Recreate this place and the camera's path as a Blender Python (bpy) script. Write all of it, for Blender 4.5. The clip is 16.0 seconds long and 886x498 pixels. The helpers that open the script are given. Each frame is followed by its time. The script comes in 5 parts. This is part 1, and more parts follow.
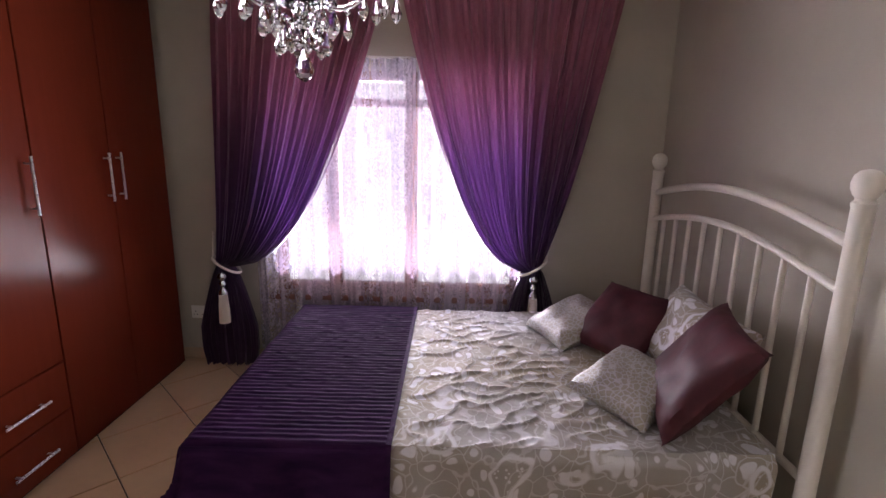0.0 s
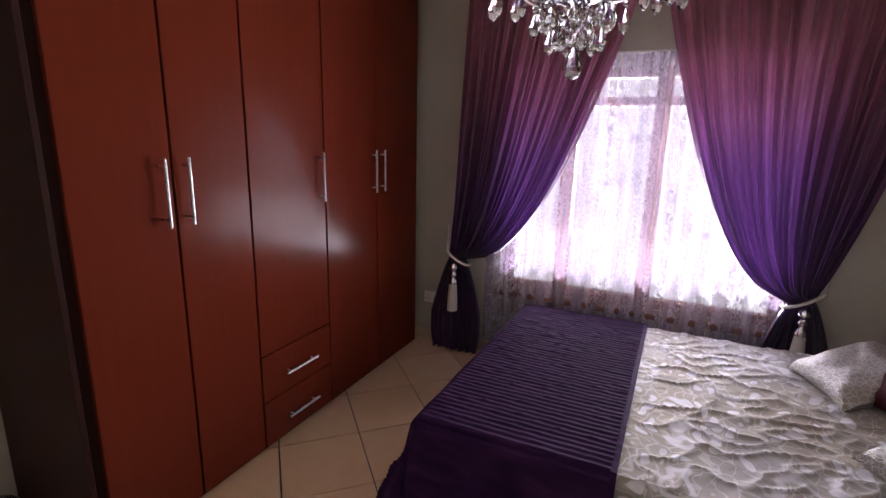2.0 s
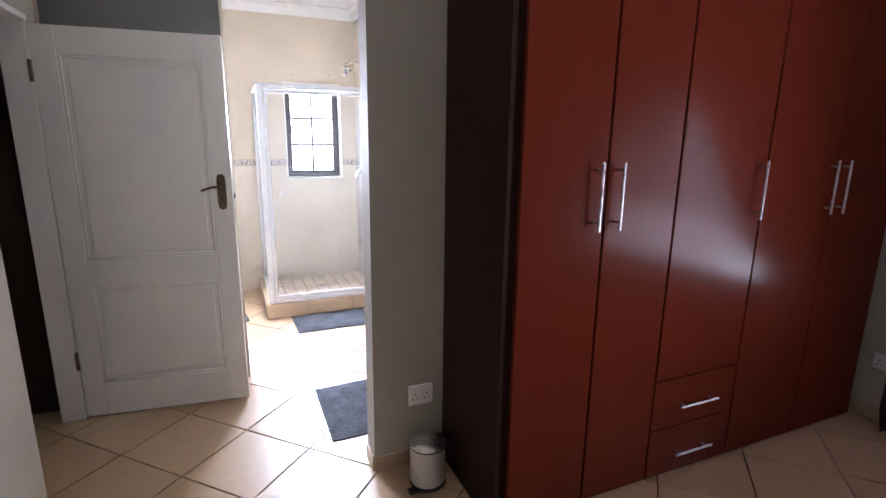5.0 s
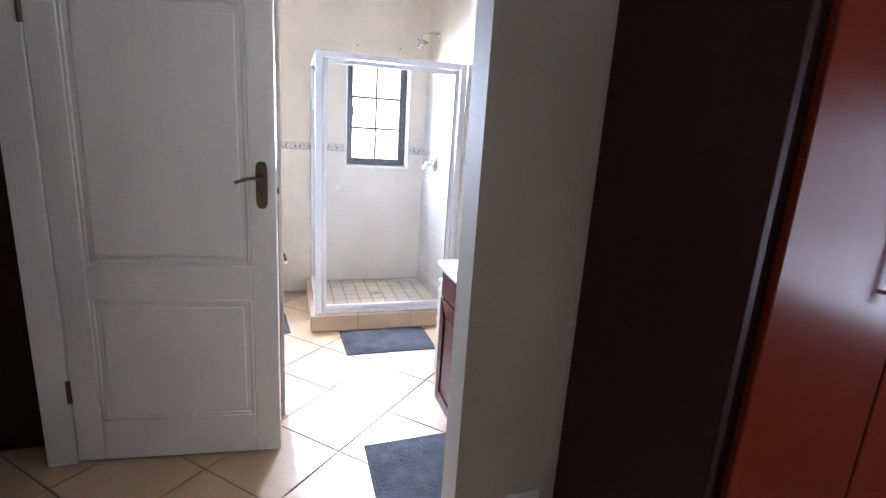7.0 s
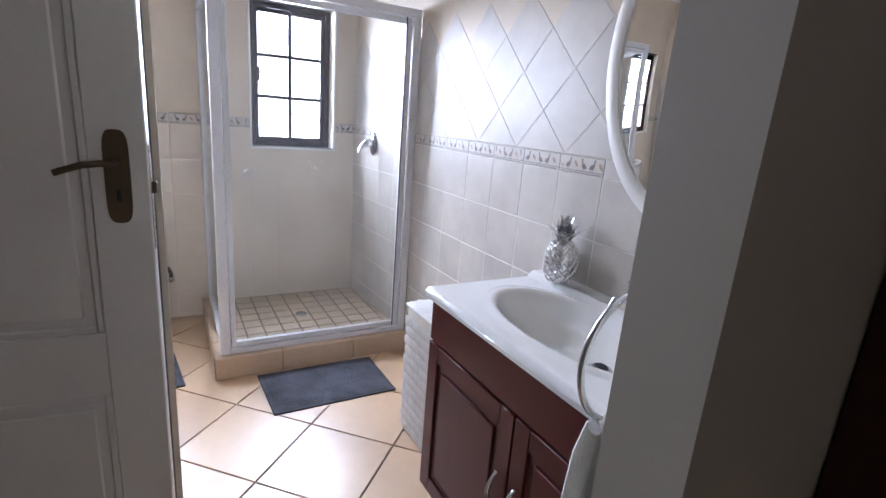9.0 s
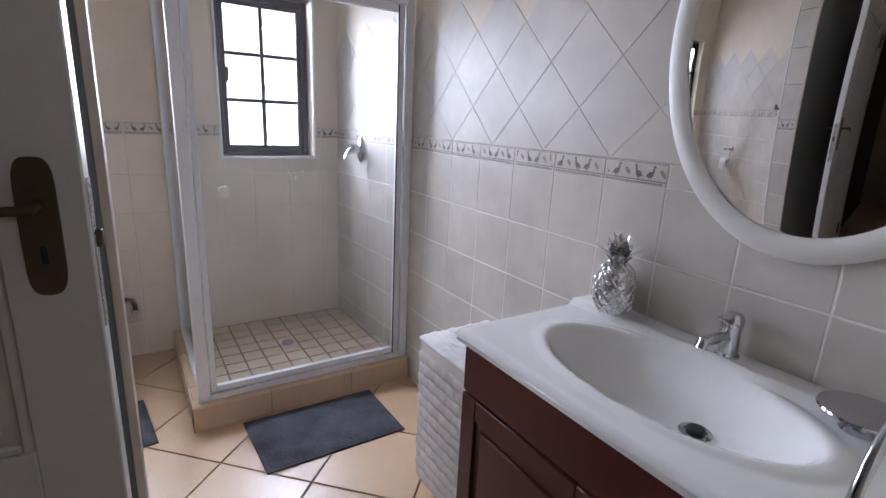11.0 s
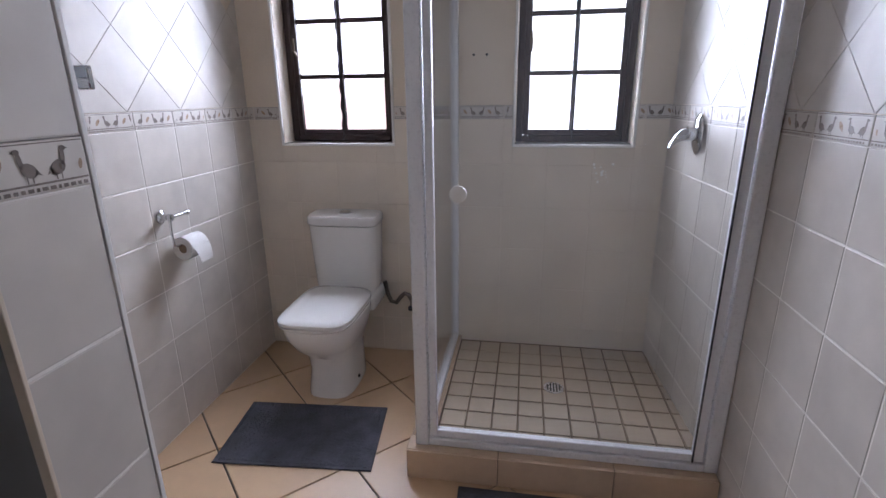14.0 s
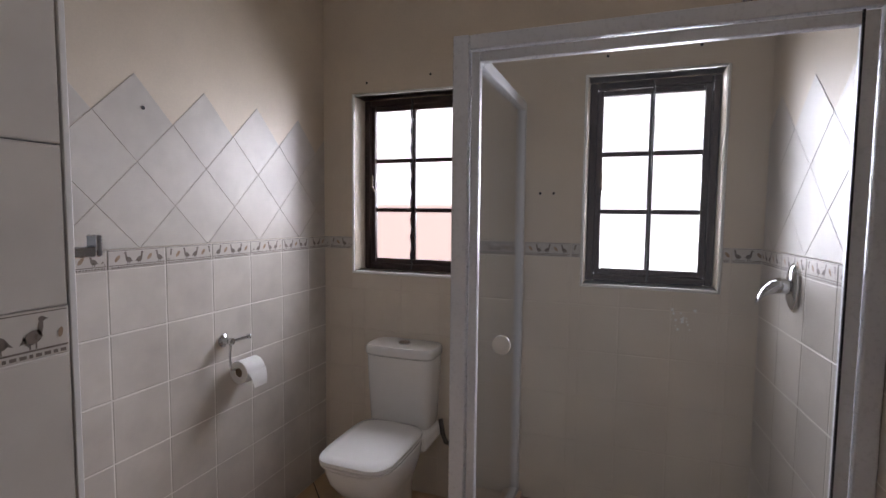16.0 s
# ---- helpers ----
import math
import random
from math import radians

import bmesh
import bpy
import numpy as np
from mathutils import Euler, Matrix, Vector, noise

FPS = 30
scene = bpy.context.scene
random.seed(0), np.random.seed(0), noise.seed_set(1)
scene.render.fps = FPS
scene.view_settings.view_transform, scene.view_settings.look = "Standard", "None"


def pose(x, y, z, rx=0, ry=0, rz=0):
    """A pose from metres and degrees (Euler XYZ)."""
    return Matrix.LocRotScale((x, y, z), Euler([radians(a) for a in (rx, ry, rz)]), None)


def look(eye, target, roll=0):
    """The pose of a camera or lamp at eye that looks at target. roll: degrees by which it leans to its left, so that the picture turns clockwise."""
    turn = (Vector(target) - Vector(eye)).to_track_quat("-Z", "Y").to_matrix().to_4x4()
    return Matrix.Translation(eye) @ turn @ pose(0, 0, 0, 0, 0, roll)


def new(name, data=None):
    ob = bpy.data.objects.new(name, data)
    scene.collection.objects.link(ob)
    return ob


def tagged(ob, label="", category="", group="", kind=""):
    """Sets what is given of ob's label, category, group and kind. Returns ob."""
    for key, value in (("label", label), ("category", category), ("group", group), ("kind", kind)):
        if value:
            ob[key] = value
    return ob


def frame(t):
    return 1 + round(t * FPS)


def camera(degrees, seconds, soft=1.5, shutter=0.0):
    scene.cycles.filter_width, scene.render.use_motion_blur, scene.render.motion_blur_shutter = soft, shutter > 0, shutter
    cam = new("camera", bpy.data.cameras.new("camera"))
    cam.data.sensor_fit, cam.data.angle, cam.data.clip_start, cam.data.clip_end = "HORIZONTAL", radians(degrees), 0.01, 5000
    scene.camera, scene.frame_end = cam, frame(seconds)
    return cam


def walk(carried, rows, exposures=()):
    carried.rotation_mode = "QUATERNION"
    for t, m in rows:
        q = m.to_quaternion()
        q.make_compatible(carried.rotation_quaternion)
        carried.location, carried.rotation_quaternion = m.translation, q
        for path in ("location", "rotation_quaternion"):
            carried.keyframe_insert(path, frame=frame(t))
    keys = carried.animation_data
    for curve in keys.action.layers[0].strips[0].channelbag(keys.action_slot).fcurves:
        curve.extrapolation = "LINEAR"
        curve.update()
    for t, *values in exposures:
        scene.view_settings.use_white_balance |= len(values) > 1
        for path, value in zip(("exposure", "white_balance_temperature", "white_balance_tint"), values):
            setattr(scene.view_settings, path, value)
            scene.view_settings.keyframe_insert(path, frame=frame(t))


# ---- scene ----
cam = camera(83.6, 16.0)
PATH = [
    (0, (-0.766, 1.837, 1.566), (-0.788, 3.788, 1.126), 1.1),
    (0.5, (-0.792, 1.861, 1.566), (-1.024, 3.798, 1.122), 1.5),
    (1, (-0.819, 1.863, 1.569), (-1.243, 3.765, 1.118), 1.4),
    (1.5, (-0.846, 1.868, 1.572), (-1.462, 3.715, 1.114), 1.1),
    (2, (-0.877, 1.875, 1.566), (-1.71, 3.634, 1.109), 1.3),
    (2.5, (-0.92, 1.869, 1.557), (-1.978, 3.503, 1.099), 1.3),
    (3, (-0.945, 1.847, 1.552), (-2.203, 3.337, 1.107), 1.3),
    (3.5, (-0.967, 1.827, 1.554), (-2.395, 3.161, 1.128), 1.0),
    (4, (-1.004, 1.82, 1.554), (-2.581, 2.975, 1.13), 0.8),
    (4.5, (-1.044, 1.818, 1.534), (-2.742, 2.785, 1.11), 0.7),
    (5, (-1.116, 1.829, 1.531), (-2.911, 2.595, 1.096), 0.7),
    (5.2, (-1.177, 1.836, 1.54), (-2.996, 2.534, 1.087), 0.8),
    (7.5, (-2.189, 1.882, 1.482), (-4.037, 2.477, 1.002), 3.8),
    (8, (-2.462, 1.871, 1.446), (-4.275, 2.56, 0.958), 3.9),
    (8.6, (-2.728, 1.869, 1.409), (-4.46, 2.733, 0.907), 4.4),
    (10.8, (-3.173, 1.838, 1.385), (-4.748, 2.963, 0.879), 2.9),
    (11, (-3.214, 1.882, 1.401), (-4.839, 2.932, 0.894), 2.7),
    (11.5, (-3.32, 1.983, 1.398), (-5.043, 2.869, 0.903), 2.2),
    (12, (-3.406, 2.047, 1.393), (-5.186, 2.809, 0.89), 1.7),
    (12.5, (-3.525, 2.128, 1.39), (-5.367, 2.705, 0.869), 0.7),
    (13, (-3.666, 2.206, 1.389), (-5.563, 2.524, 0.842), 0.2),
    (13.5, (-3.789, 2.296, 1.377), (-5.701, 2.299, 0.791), 0.0),
    (14, (-3.919, 2.416, 1.357), (-5.804, 2.102, 0.766), -0.6),
    (14.5, (-3.999, 2.496, 1.365), (-5.85, 1.956, 0.832), -1.0),
    (15, (-4.048, 2.525, 1.388), (-5.897, 1.877, 0.984), -0.7),
    (15.5, (-4.061, 2.565, 1.415), (-5.917, 1.864, 1.159), -0.2),
    (16, (-4.052, 2.54, 1.438), (-5.923, 1.848, 1.296), 0.6),
]
walk(cam, [(t, look(eye, target, roll)) for t, eye, target, roll in PATH],
     [(0, 0.20, 6600, 25), (2.8, 0.08, 6350, 23), (4.0, 0.05, 5800, 21), (5.2, 0.0, 5850, 21), (7.5, -0.30, 5550, 19), (8.6, -1.02, 5700, 21), (10.8, -1.75, 6000, 23), (12.5, -2.12, 5950, 25), (14.5, -2.32, 6100, 25), (16, -2.78, 6700, 25)])

# ---- world and light ----
world = bpy.data.worlds.new("sky")
scene.world = world
world.use_nodes = True
sky = world.node_tree.nodes.new("ShaderNodeTexSky")
sky.sky_type, sky.sun_disc = "NISHITA", False
sky.sun_elevation, sky.sun_rotation = radians(48), radians(200)
world.node_tree.links.new(sky.outputs[0], world.node_tree.nodes["Background"].inputs[0])
world.node_tree.nodes["Background"].inputs[1].default_value = 0.12
sun = new("sun", bpy.data.lights.new("sun", "SUN"))
sun.data.energy, sun.data.angle, sun.data.color = 3.0, radians(0.6), (1, 0.94, 0.85)
sun.matrix_basis = look((0, 0, 0), (-0.62, 0.25, -0.74))


BAY = 5.10


def window_light(name, m, w, h, watts, colour):
    lamp = new(name, bpy.data.lights.new(name, "AREA"))
    lamp.data.shape, lamp.data.size, lamp.data.size_y = "RECTANGLE", w, h
    lamp.data.energy, lamp.data.color, lamp.data.spread = watts, colour, radians(130)
    lamp.matrix_basis = m


window_light("daylight_bedroom", look((-1.10, BAY + 0.22, 1.26), (-1.10, 4.2, 1.78)), 1.62, 1.38, 200, (0.93, 0.95, 1.0))
window_light("daylight_shower", look((-6.60, 2.63, 1.62), (-5.6, 2.60, 1.22)), 0.5, 0.86, 150, (0.81, 0.905, 1.0))
window_light("daylight_toilet", look((-6.60, 1.48, 1.70), (-5.6, 1.50, 1.30)), 0.5, 0.70, 145, (0.81, 0.905, 1.0))


# ---- materials ----
class Nodes:
    def __init__(self, name):
        self.mat = bpy.data.materials.new(name)
        self.mat.use_nodes = True
        self.t = self.mat.node_tree
        self.bsdf = self.t.nodes["Principled BSDF"]
        self.out = self.t.nodes["Material Output"]

    def n(self, kind, **kw):
        node = self.t.nodes.new("ShaderNode" + kind)
        for k, v in kw.items():
            node.inputs[k.replace("_", " ")].default_value = v
        return node

    def l(self, a, b):
        self.t.links.new(a, b)

    def coords(self, scale=(1, 1, 1)):
        geo = self.n("NewGeometry")
        m = self.n("Mapping", Scale=scale)
        self.l(geo.outputs["Position"], m.inputs[0])
        return m.outputs[0]

    def noise(self, scale, detail=4.0, stretch=(1, 1, 1), rough=0.55):
        t = self.n("TexNoise", Scale=scale, Detail=detail, Roughness=rough)
        self.l(self.coords(stretch), t.inputs["Vector"])
        return t.outputs[0]

    def ramp(self, value, stops):
        r = self.n("ValToRGB")
        while len(r.color_ramp.elements) < len(stops):
            r.color_ramp.elements.new(0.5)
        for e, (p, c) in zip(r.color_ramp.elements, stops):
            e.position, e.color = p, (*c, 1) if len(c) == 3 else c
        self.l(value, r.inputs[0])
        return r.outputs[0]

    def mix(self, fac, a, b, mode="MIX"):
        m = self.t.nodes.new("ShaderNodeMix")
        m.data_type, m.blend_type = "RGBA", mode
        for v, i in ((fac, 0), (a, 6), (b, 7)):
            if hasattr(v, "links"):
                self.l(v, m.inputs[i])
            else:
                m.inputs[i].default_value = v if i == 0 else (*v, 1)
        return m.outputs[2]

    def bump(self, height, strength, distance=0.002):
        b = self.n("Bump", Strength=strength, Distance=distance)
        self.l(height, b.inputs["Height"])
        self.l(b.outputs[0], self.bsdf.inputs["Normal"])

    def set(self, **kw):
        for k, v in kw.items():
            self.bsdf.inputs[k.replace("_", " ")].default_value = v


def shade(c, k):
    return tuple(min(1, v * k) for v in c)


def surface(name, colour, rough=0.5, metal=0.0, vary=0.12, grain=60, blotch=2.5, stretch=(1, 1, 1), bump=0.15, depth=0.001, piece=0.0, coat=0.0, rvar=0.06, coat_rough=0.12, spec=0.5, coat_ior=1.5):
    """A plain surface with a fine grain, broad blotches and a slight relief."""
    s = Nodes(name)
    fine, broad = s.noise(grain, 5, stretch), s.noise(blotch, 3, stretch)
    a = s.ramp(broad, [(0.3, shade(colour, 1 - vary)), (0.7, shade(colour, 1 + vary))])
    b = s.ramp(fine, [(0.3, (1 - vary * 0.7,) * 3), (0.7, (1, 1, 1))])
    c = s.mix(1.0, a, b, "MULTIPLY")
    if piece:
        info = s.n("ObjectInfo")
        p = s.ramp(info.outputs["Random"], [(0, (1 - piece,) * 3), (1, (1, 1, 1))])
        c = s.mix(1.0, c, p, "MULTIPLY")
    s.l(c, s.bsdf.inputs["Base Color"])
    r = s.ramp(fine, [(0.3, (max(0, rough - rvar),) * 3), (0.7, (min(1, rough + rvar),) * 3)])
    s.l(r, s.bsdf.inputs["Roughness"])
    s.set(Metallic=metal, Coat_Weight=coat, Coat_IOR=coat_ior, Coat_Roughness=coat_rough, Specular_IOR_Level=spec)
    if bump:
        s.bump(fine, bump, depth)
    return s.mat


M = {}
M["wall_grey"] = surface("grey_wall_paint", (0.43, 0.395, 0.32), 0.65, vary=0.05, grain=140, bump=0.25)
# Grey wall paint darkened for the stub wall's shade behind the open door.
M["wall_shaded"] = surface("shaded_grey_wall_paint", (0.165, 0.165, 0.16), 0.6, vary=0.06, grain=140, bump=0.2)
M["wall_cream"] = surface("cream_wall_paint", (0.69, 0.595, 0.47), 0.55, vary=0.07, grain=120, bump=0.12)
M["ceiling"] = surface("white_ceiling_paint", (0.86, 0.85, 0.82), 0.8, vary=0.03, grain=90, bump=0.1)
M["floor_tile"] = surface("sand_ceramic_tile", (0.58, 0.39, 0.225), 0.30, coat=0.9, coat_rough=0.34, coat_ior=1.6, rvar=0.015, vary=0.05, grain=20, blotch=5, bump=0.05, piece=0.08)
M["grout_dark"] = surface("dark_grout", (0.10, 0.08, 0.065), 0.9, vary=0.2, grain=200)
M["wall_tile"] = surface("cream_wall_tile", (0.60, 0.555, 0.495), 0.42, rvar=0.02, vary=0.10, grain=14, blotch=4.5, bump=0.05, piece=0.06)
M["mirror_frame"] = surface("cream_painted_mirror_frame", (0.72, 0.69, 0.64), 0.45, vary=0.05, grain=60, bump=0.1)
M["grout_light"] = surface("cream_grout", (0.80, 0.77, 0.71), 0.85, vary=0.1, grain=200)
# Joint colour follows the window-wall tile, light in its colour included.
M["grout_warm"] = surface("warm_cream_grout", (0.70, 0.62, 0.515), 0.8, vary=0.1, grain=200)
M["curb_tile"] = surface("tan_curb_tile", (0.55, 0.40, 0.27), 0.35, vary=0.1, grain=30, piece=0.06)
M["mosaic"] = surface("sand_mosaic_tile", (0.48, 0.385, 0.28), 0.4, vary=0.12, grain=60, piece=0.14)
M["grout_brown"] = surface("brown_grout", (0.20, 0.145, 0.10), 0.9, vary=0.2, grain=200)
M["white_paint"] = surface("white_gloss_paint", (0.85, 0.84, 0.80), 0.35, vary=0.04, grain=80, bump=0.06)
M["white_alu"] = surface("white_coated_aluminium", (0.78, 0.79, 0.81), 0.3, vary=0.03, grain=90, bump=0.03)
M["porcelain"] = surface("white_porcelain", (0.82, 0.81, 0.78), 0.08, vary=0.02, grain=20, bump=0.01, coat=0.4)
M["plastic"] = surface("white_plastic", (0.8, 0.79, 0.75), 0.35, vary=0.03, bump=0.03)
M["chrome"] = surface("chrome", (0.64, 0.65, 0.67), 0.12, 1.0, vary=0.03, grain=40, bump=0.02)
M["silver"] = surface("silvered_ceramic", (0.80, 0.80, 0.81), 0.17, 1.0, vary=0.08, grain=60, bump=0.05)
M["steel"] = surface("brushed_steel", (0.62, 0.61, 0.6), 0.28, 1.0, vary=0.08, grain=120, stretch=(1, 1, 8), bump=0.06)
M["brass"] = surface("aged_brass", (0.17, 0.13, 0.085), 0.42, 0.8, vary=0.2, grain=70)
M["black_rubber"] = surface("black_plastic", (0.02, 0.02, 0.02), 0.5, vary=0.2)
M["dark_frame"] = surface("dark_stained_window_timber", (0.032, 0.015, 0.012), 0.6, vary=0.3, grain=30, stretch=(6, 6, 0.6))
M["window_wood"] = surface("meranti_window_timber", (0.17, 0.075, 0.05), 0.45, vary=0.2, grain=30, stretch=(6, 6, 0.6))
M["iron"] = surface("black_burglar_bar_paint", (0.03, 0.028, 0.03), 0.45, vary=0.2)
M["bed_paint"] = surface("cream_enamelled_metal", (0.74, 0.70, 0.62), 0.35, vary=0.05, grain=60, bump=0.05)
M["mattress"] = surface("white_mattress_ticking", (0.7, 0.68, 0.64), 0.9, vary=0.06)
M["satin"] = surface("plum_satin", (0.085, 0.022, 0.030), 0.55, spec=0.2, vary=0.25, grain=25, blotch=8, bump=0.2, depth=0.003)
M["mat_grey"] = surface("charcoal_bath_mat", (0.066, 0.068, 0.082), 0.95, vary=0.4, grain=95, blotch=9, bump=1.0, depth=0.008)
M["towel"] = surface("white_towel", (0.8, 0.79, 0.76), 0.95, vary=0.1, grain=220, bump=1.0, depth=0.004)
M["wicker"] = surface("white_woven_strap", (0.76, 0.74, 0.72), 0.5, vary=0.08, grain=80, piece=0.1)
M["bin_white"] = surface("white_enamelled_bin", (0.50, 0.48, 0.45), 0.3, vary=0.04)
M["skirting"] = surface("tan_tile_skirting", (0.50, 0.37, 0.25), 0.35, vary=0.1, grain=30, piece=0.06)
M["terracotta"] = surface("terracotta_garden_wall", (0.78, 0.55, 0.45), 0.9, vary=0.1, grain=25)
M["garden"] = surface("garden_soil_and_grass", (0.12, 0.13, 0.06), 0.95, vary=0.4, grain=6)
M["hose"] = surface("dull_braided_hose", (0.16, 0.14, 0.12), 0.45, 0.6, vary=0.3, grain=300, bump=0.6)
M["cupboard"] = surface("dark_brown_cupboard_board", (0.06, 0.032, 0.024), 0.4, vary=0.25, grain=20, stretch=(6, 6, 0.5))


def veneer(name, colour, rough, coat):
    s = Nodes(name)
    grain, fine = s.noise(7, 6, (5, 5, 0.35)), s.noise(45, 6, (6, 6, 0.25))
    c = s.ramp(grain, [(0.25, shade(colour, 0.94)), (0.55, colour), (0.8, shade(colour, 1.06))])
    c = s.mix(0.05, c, s.ramp(fine, [(0.3, shade(colour, 0.6)), (0.7, shade(colour, 1.2))]))
    s.l(c, s.bsdf.inputs["Base Color"])
    s.l(s.ramp(fine, [(0.3, (rough - 0.01,) * 3), (0.7, (rough + 0.01,) * 3)]), s.bsdf.inputs["Roughness"])
    s.set(Coat_Weight=coat, Coat_Roughness=0.18, Specular_IOR_Level=0.065)
    s.bump(fine, 0.02, 0.0004)
    return s.mat


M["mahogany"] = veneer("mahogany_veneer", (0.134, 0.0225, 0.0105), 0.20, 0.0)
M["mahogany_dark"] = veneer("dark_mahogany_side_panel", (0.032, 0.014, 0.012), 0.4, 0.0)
M["vanity_wood"] = veneer("dark_cherry_vanity_door", (0.085, 0.022, 0.020), 0.35, 0.2)


def clear_glass(name, tint, gloss, film=0.0):
    """Clear glass, with a streaky film of dried water where film is given."""
    s = Nodes(name)
    clear, shine = s.n("BsdfTransparent"), s.n("BsdfGlossy", Roughness=0.03)
    clear.inputs[0].default_value = (*tint, 1)
    f = s.n("Fresnel", IOR=1.45)
    k = s.n("Math")
    k.operation = "MULTIPLY"
    k.inputs[1].default_value = gloss
    s.l(f.outputs[0], k.inputs[0])
    m = s.n("MixShader")
    s.l(k.outputs[0], m.inputs[0])
    s.l(clear.outputs[0], m.inputs[1])
    s.l(shine.outputs[0], m.inputs[2])
    if film:
        dry, veil = s.n("BsdfTranslucent"), s.n("MixShader")
        dry.inputs[0].default_value = (0.85, 0.86, 0.88, 1)
        s.l(s.ramp(s.noise(5, 5, (1, 1, 0.35)), [(0.3, (film * 0.5,) * 3), (0.7, (film * 1.4,) * 3)]), veil.inputs[0])
        s.l(m.outputs[0], veil.inputs[1])
        s.l(dry.outputs[0], veil.inputs[2])
        m = veil
    s.l(m.outputs[0], s.out.inputs[0])
    return s.mat


M["pane"] = clear_glass("window_glass", (0.96, 0.97, 0.97), 1.0)
M["shower_glass"] = clear_glass("shower_glass", (0.98, 0.988, 0.985), 0.55, 0.005)

crystal = Nodes("cut_crystal")
crystal.set(Base_Color=(0.95, 0.95, 0.96, 1), Roughness=0.02, Transmission_Weight=1.0, IOR=1.5)
M["crystal"] = crystal.mat

mirror = Nodes("silvered_mirror")
mirror.set(Base_Color=(0.88, 0.89, 0.89, 1), Roughness=0.015, Metallic=1.0)
M["mirror"] = mirror.mat


def curtain_cloth():
    """Ombre satin: plum rose above, deep violet below."""
    s = Nodes("ombre_purple_curtain")
    sep = s.n("SeparateXYZ")
    s.l(s.coords(), sep.inputs[0])
    mp = s.n("MapRange")
    mp.inputs[1].default_value, mp.inputs[2].default_value = 0.5, 2.3
    s.l(sep.outputs[2], mp.inputs[0])
    c = s.ramp(mp.outputs[0], [(0.05, (0.066, 0.022, 0.085)), (0.35, (0.072, 0.020, 0.095)), (0.6, (0.15, 0.045, 0.105)), (0.9, (0.34, 0.115, 0.17))])
    weave = s.noise(300, 2, (1, 1, 0.1))
    c = s.mix(1.0, c, s.ramp(weave, [(0.3, (0.75,) * 3), (0.7, (1, 1, 1))]), "MULTIPLY")
    s.l(c, s.bsdf.inputs["Base Color"])
    s.set(Roughness=0.45, Sheen_Weight=0.25, Sheen_Roughness=0.4)
    s.bump(weave, 0.15, 0.0008)
    tr = s.n("BsdfTranslucent")
    s.l(s.ramp(mp.outputs[0], [(0.2, (0.08, 0.025, 0.15)), (0.5, (0.12, 0.04, 0.19)), (0.9, (0.30, 0.09, 0.14))]), tr.inputs[0])
    m = s.n("MixShader")
    m.inputs[0].default_value = 0.11
    s.l(s.bsdf.outputs[0], m.inputs[1])
    s.l(tr.outputs[0], m.inputs[2])
    s.l(m.outputs[0], s.out.inputs[0])
    return s.mat


def lace_cloth():
    """Sheer white net; columns of woven sprigs let less light through."""
    s = Nodes("white_lace_net")
    columns = s.ramp(s.noise(8, 2, (2.2, 0.1, 0.05)), [(0.38, (0, 0, 0)), (0.48, (1, 1, 1))])
    clumps = s.ramp(s.noise(13, 2, (1.6, 0.1, 1.0)), [(0.45, (0, 0, 0)), (0.55, (1, 1, 1))])
    stitch = s.ramp(s.noise(85, 4, (1.0, 0.15, 0.7), 0.7), [(0.46, (0, 0, 0)), (0.54, (1, 1, 1))])
    sprig = s.mix(1.0, s.mix(0.5, columns, clumps, "MULTIPLY"), stitch, "MULTIPLY")
    stripe = s.ramp(s.noise(9, 3, (3.0, 0.1, 0.02)), [(0.40, (0.28,) * 3), (0.62, (0.58,) * 3)])
    fac = s.mix(sprig, stripe, (0.92, 0.92, 0.92))
    clear, cloth, tr = s.n("BsdfTransparent"), s.n("BsdfDiffuse"), s.n("BsdfTranslucent")
    cloth.inputs[0].default_value = (0.58, 0.55, 0.66, 1)
    s.l(s.mix(sprig, (0.22, 0.19, 0.26), (0.075, 0.055, 0.09)), tr.inputs[0])
    a, b = s.n("MixShader"), s.n("MixShader")
    a.inputs[0].default_value = 0.2
    s.l(cloth.outputs[0], a.inputs[1])
    s.l(tr.outputs[0], a.inputs[2])
    s.l(fac, b.inputs[0])
    s.l(clear.outputs[0], b.inputs[1])
    s.l(a.outputs[0], b.inputs[2])
    s.l(b.outputs[0], s.out.inputs[0])
    return s.mat


M["curtain"], M["lace"] = curtain_cloth(), lace_cloth()


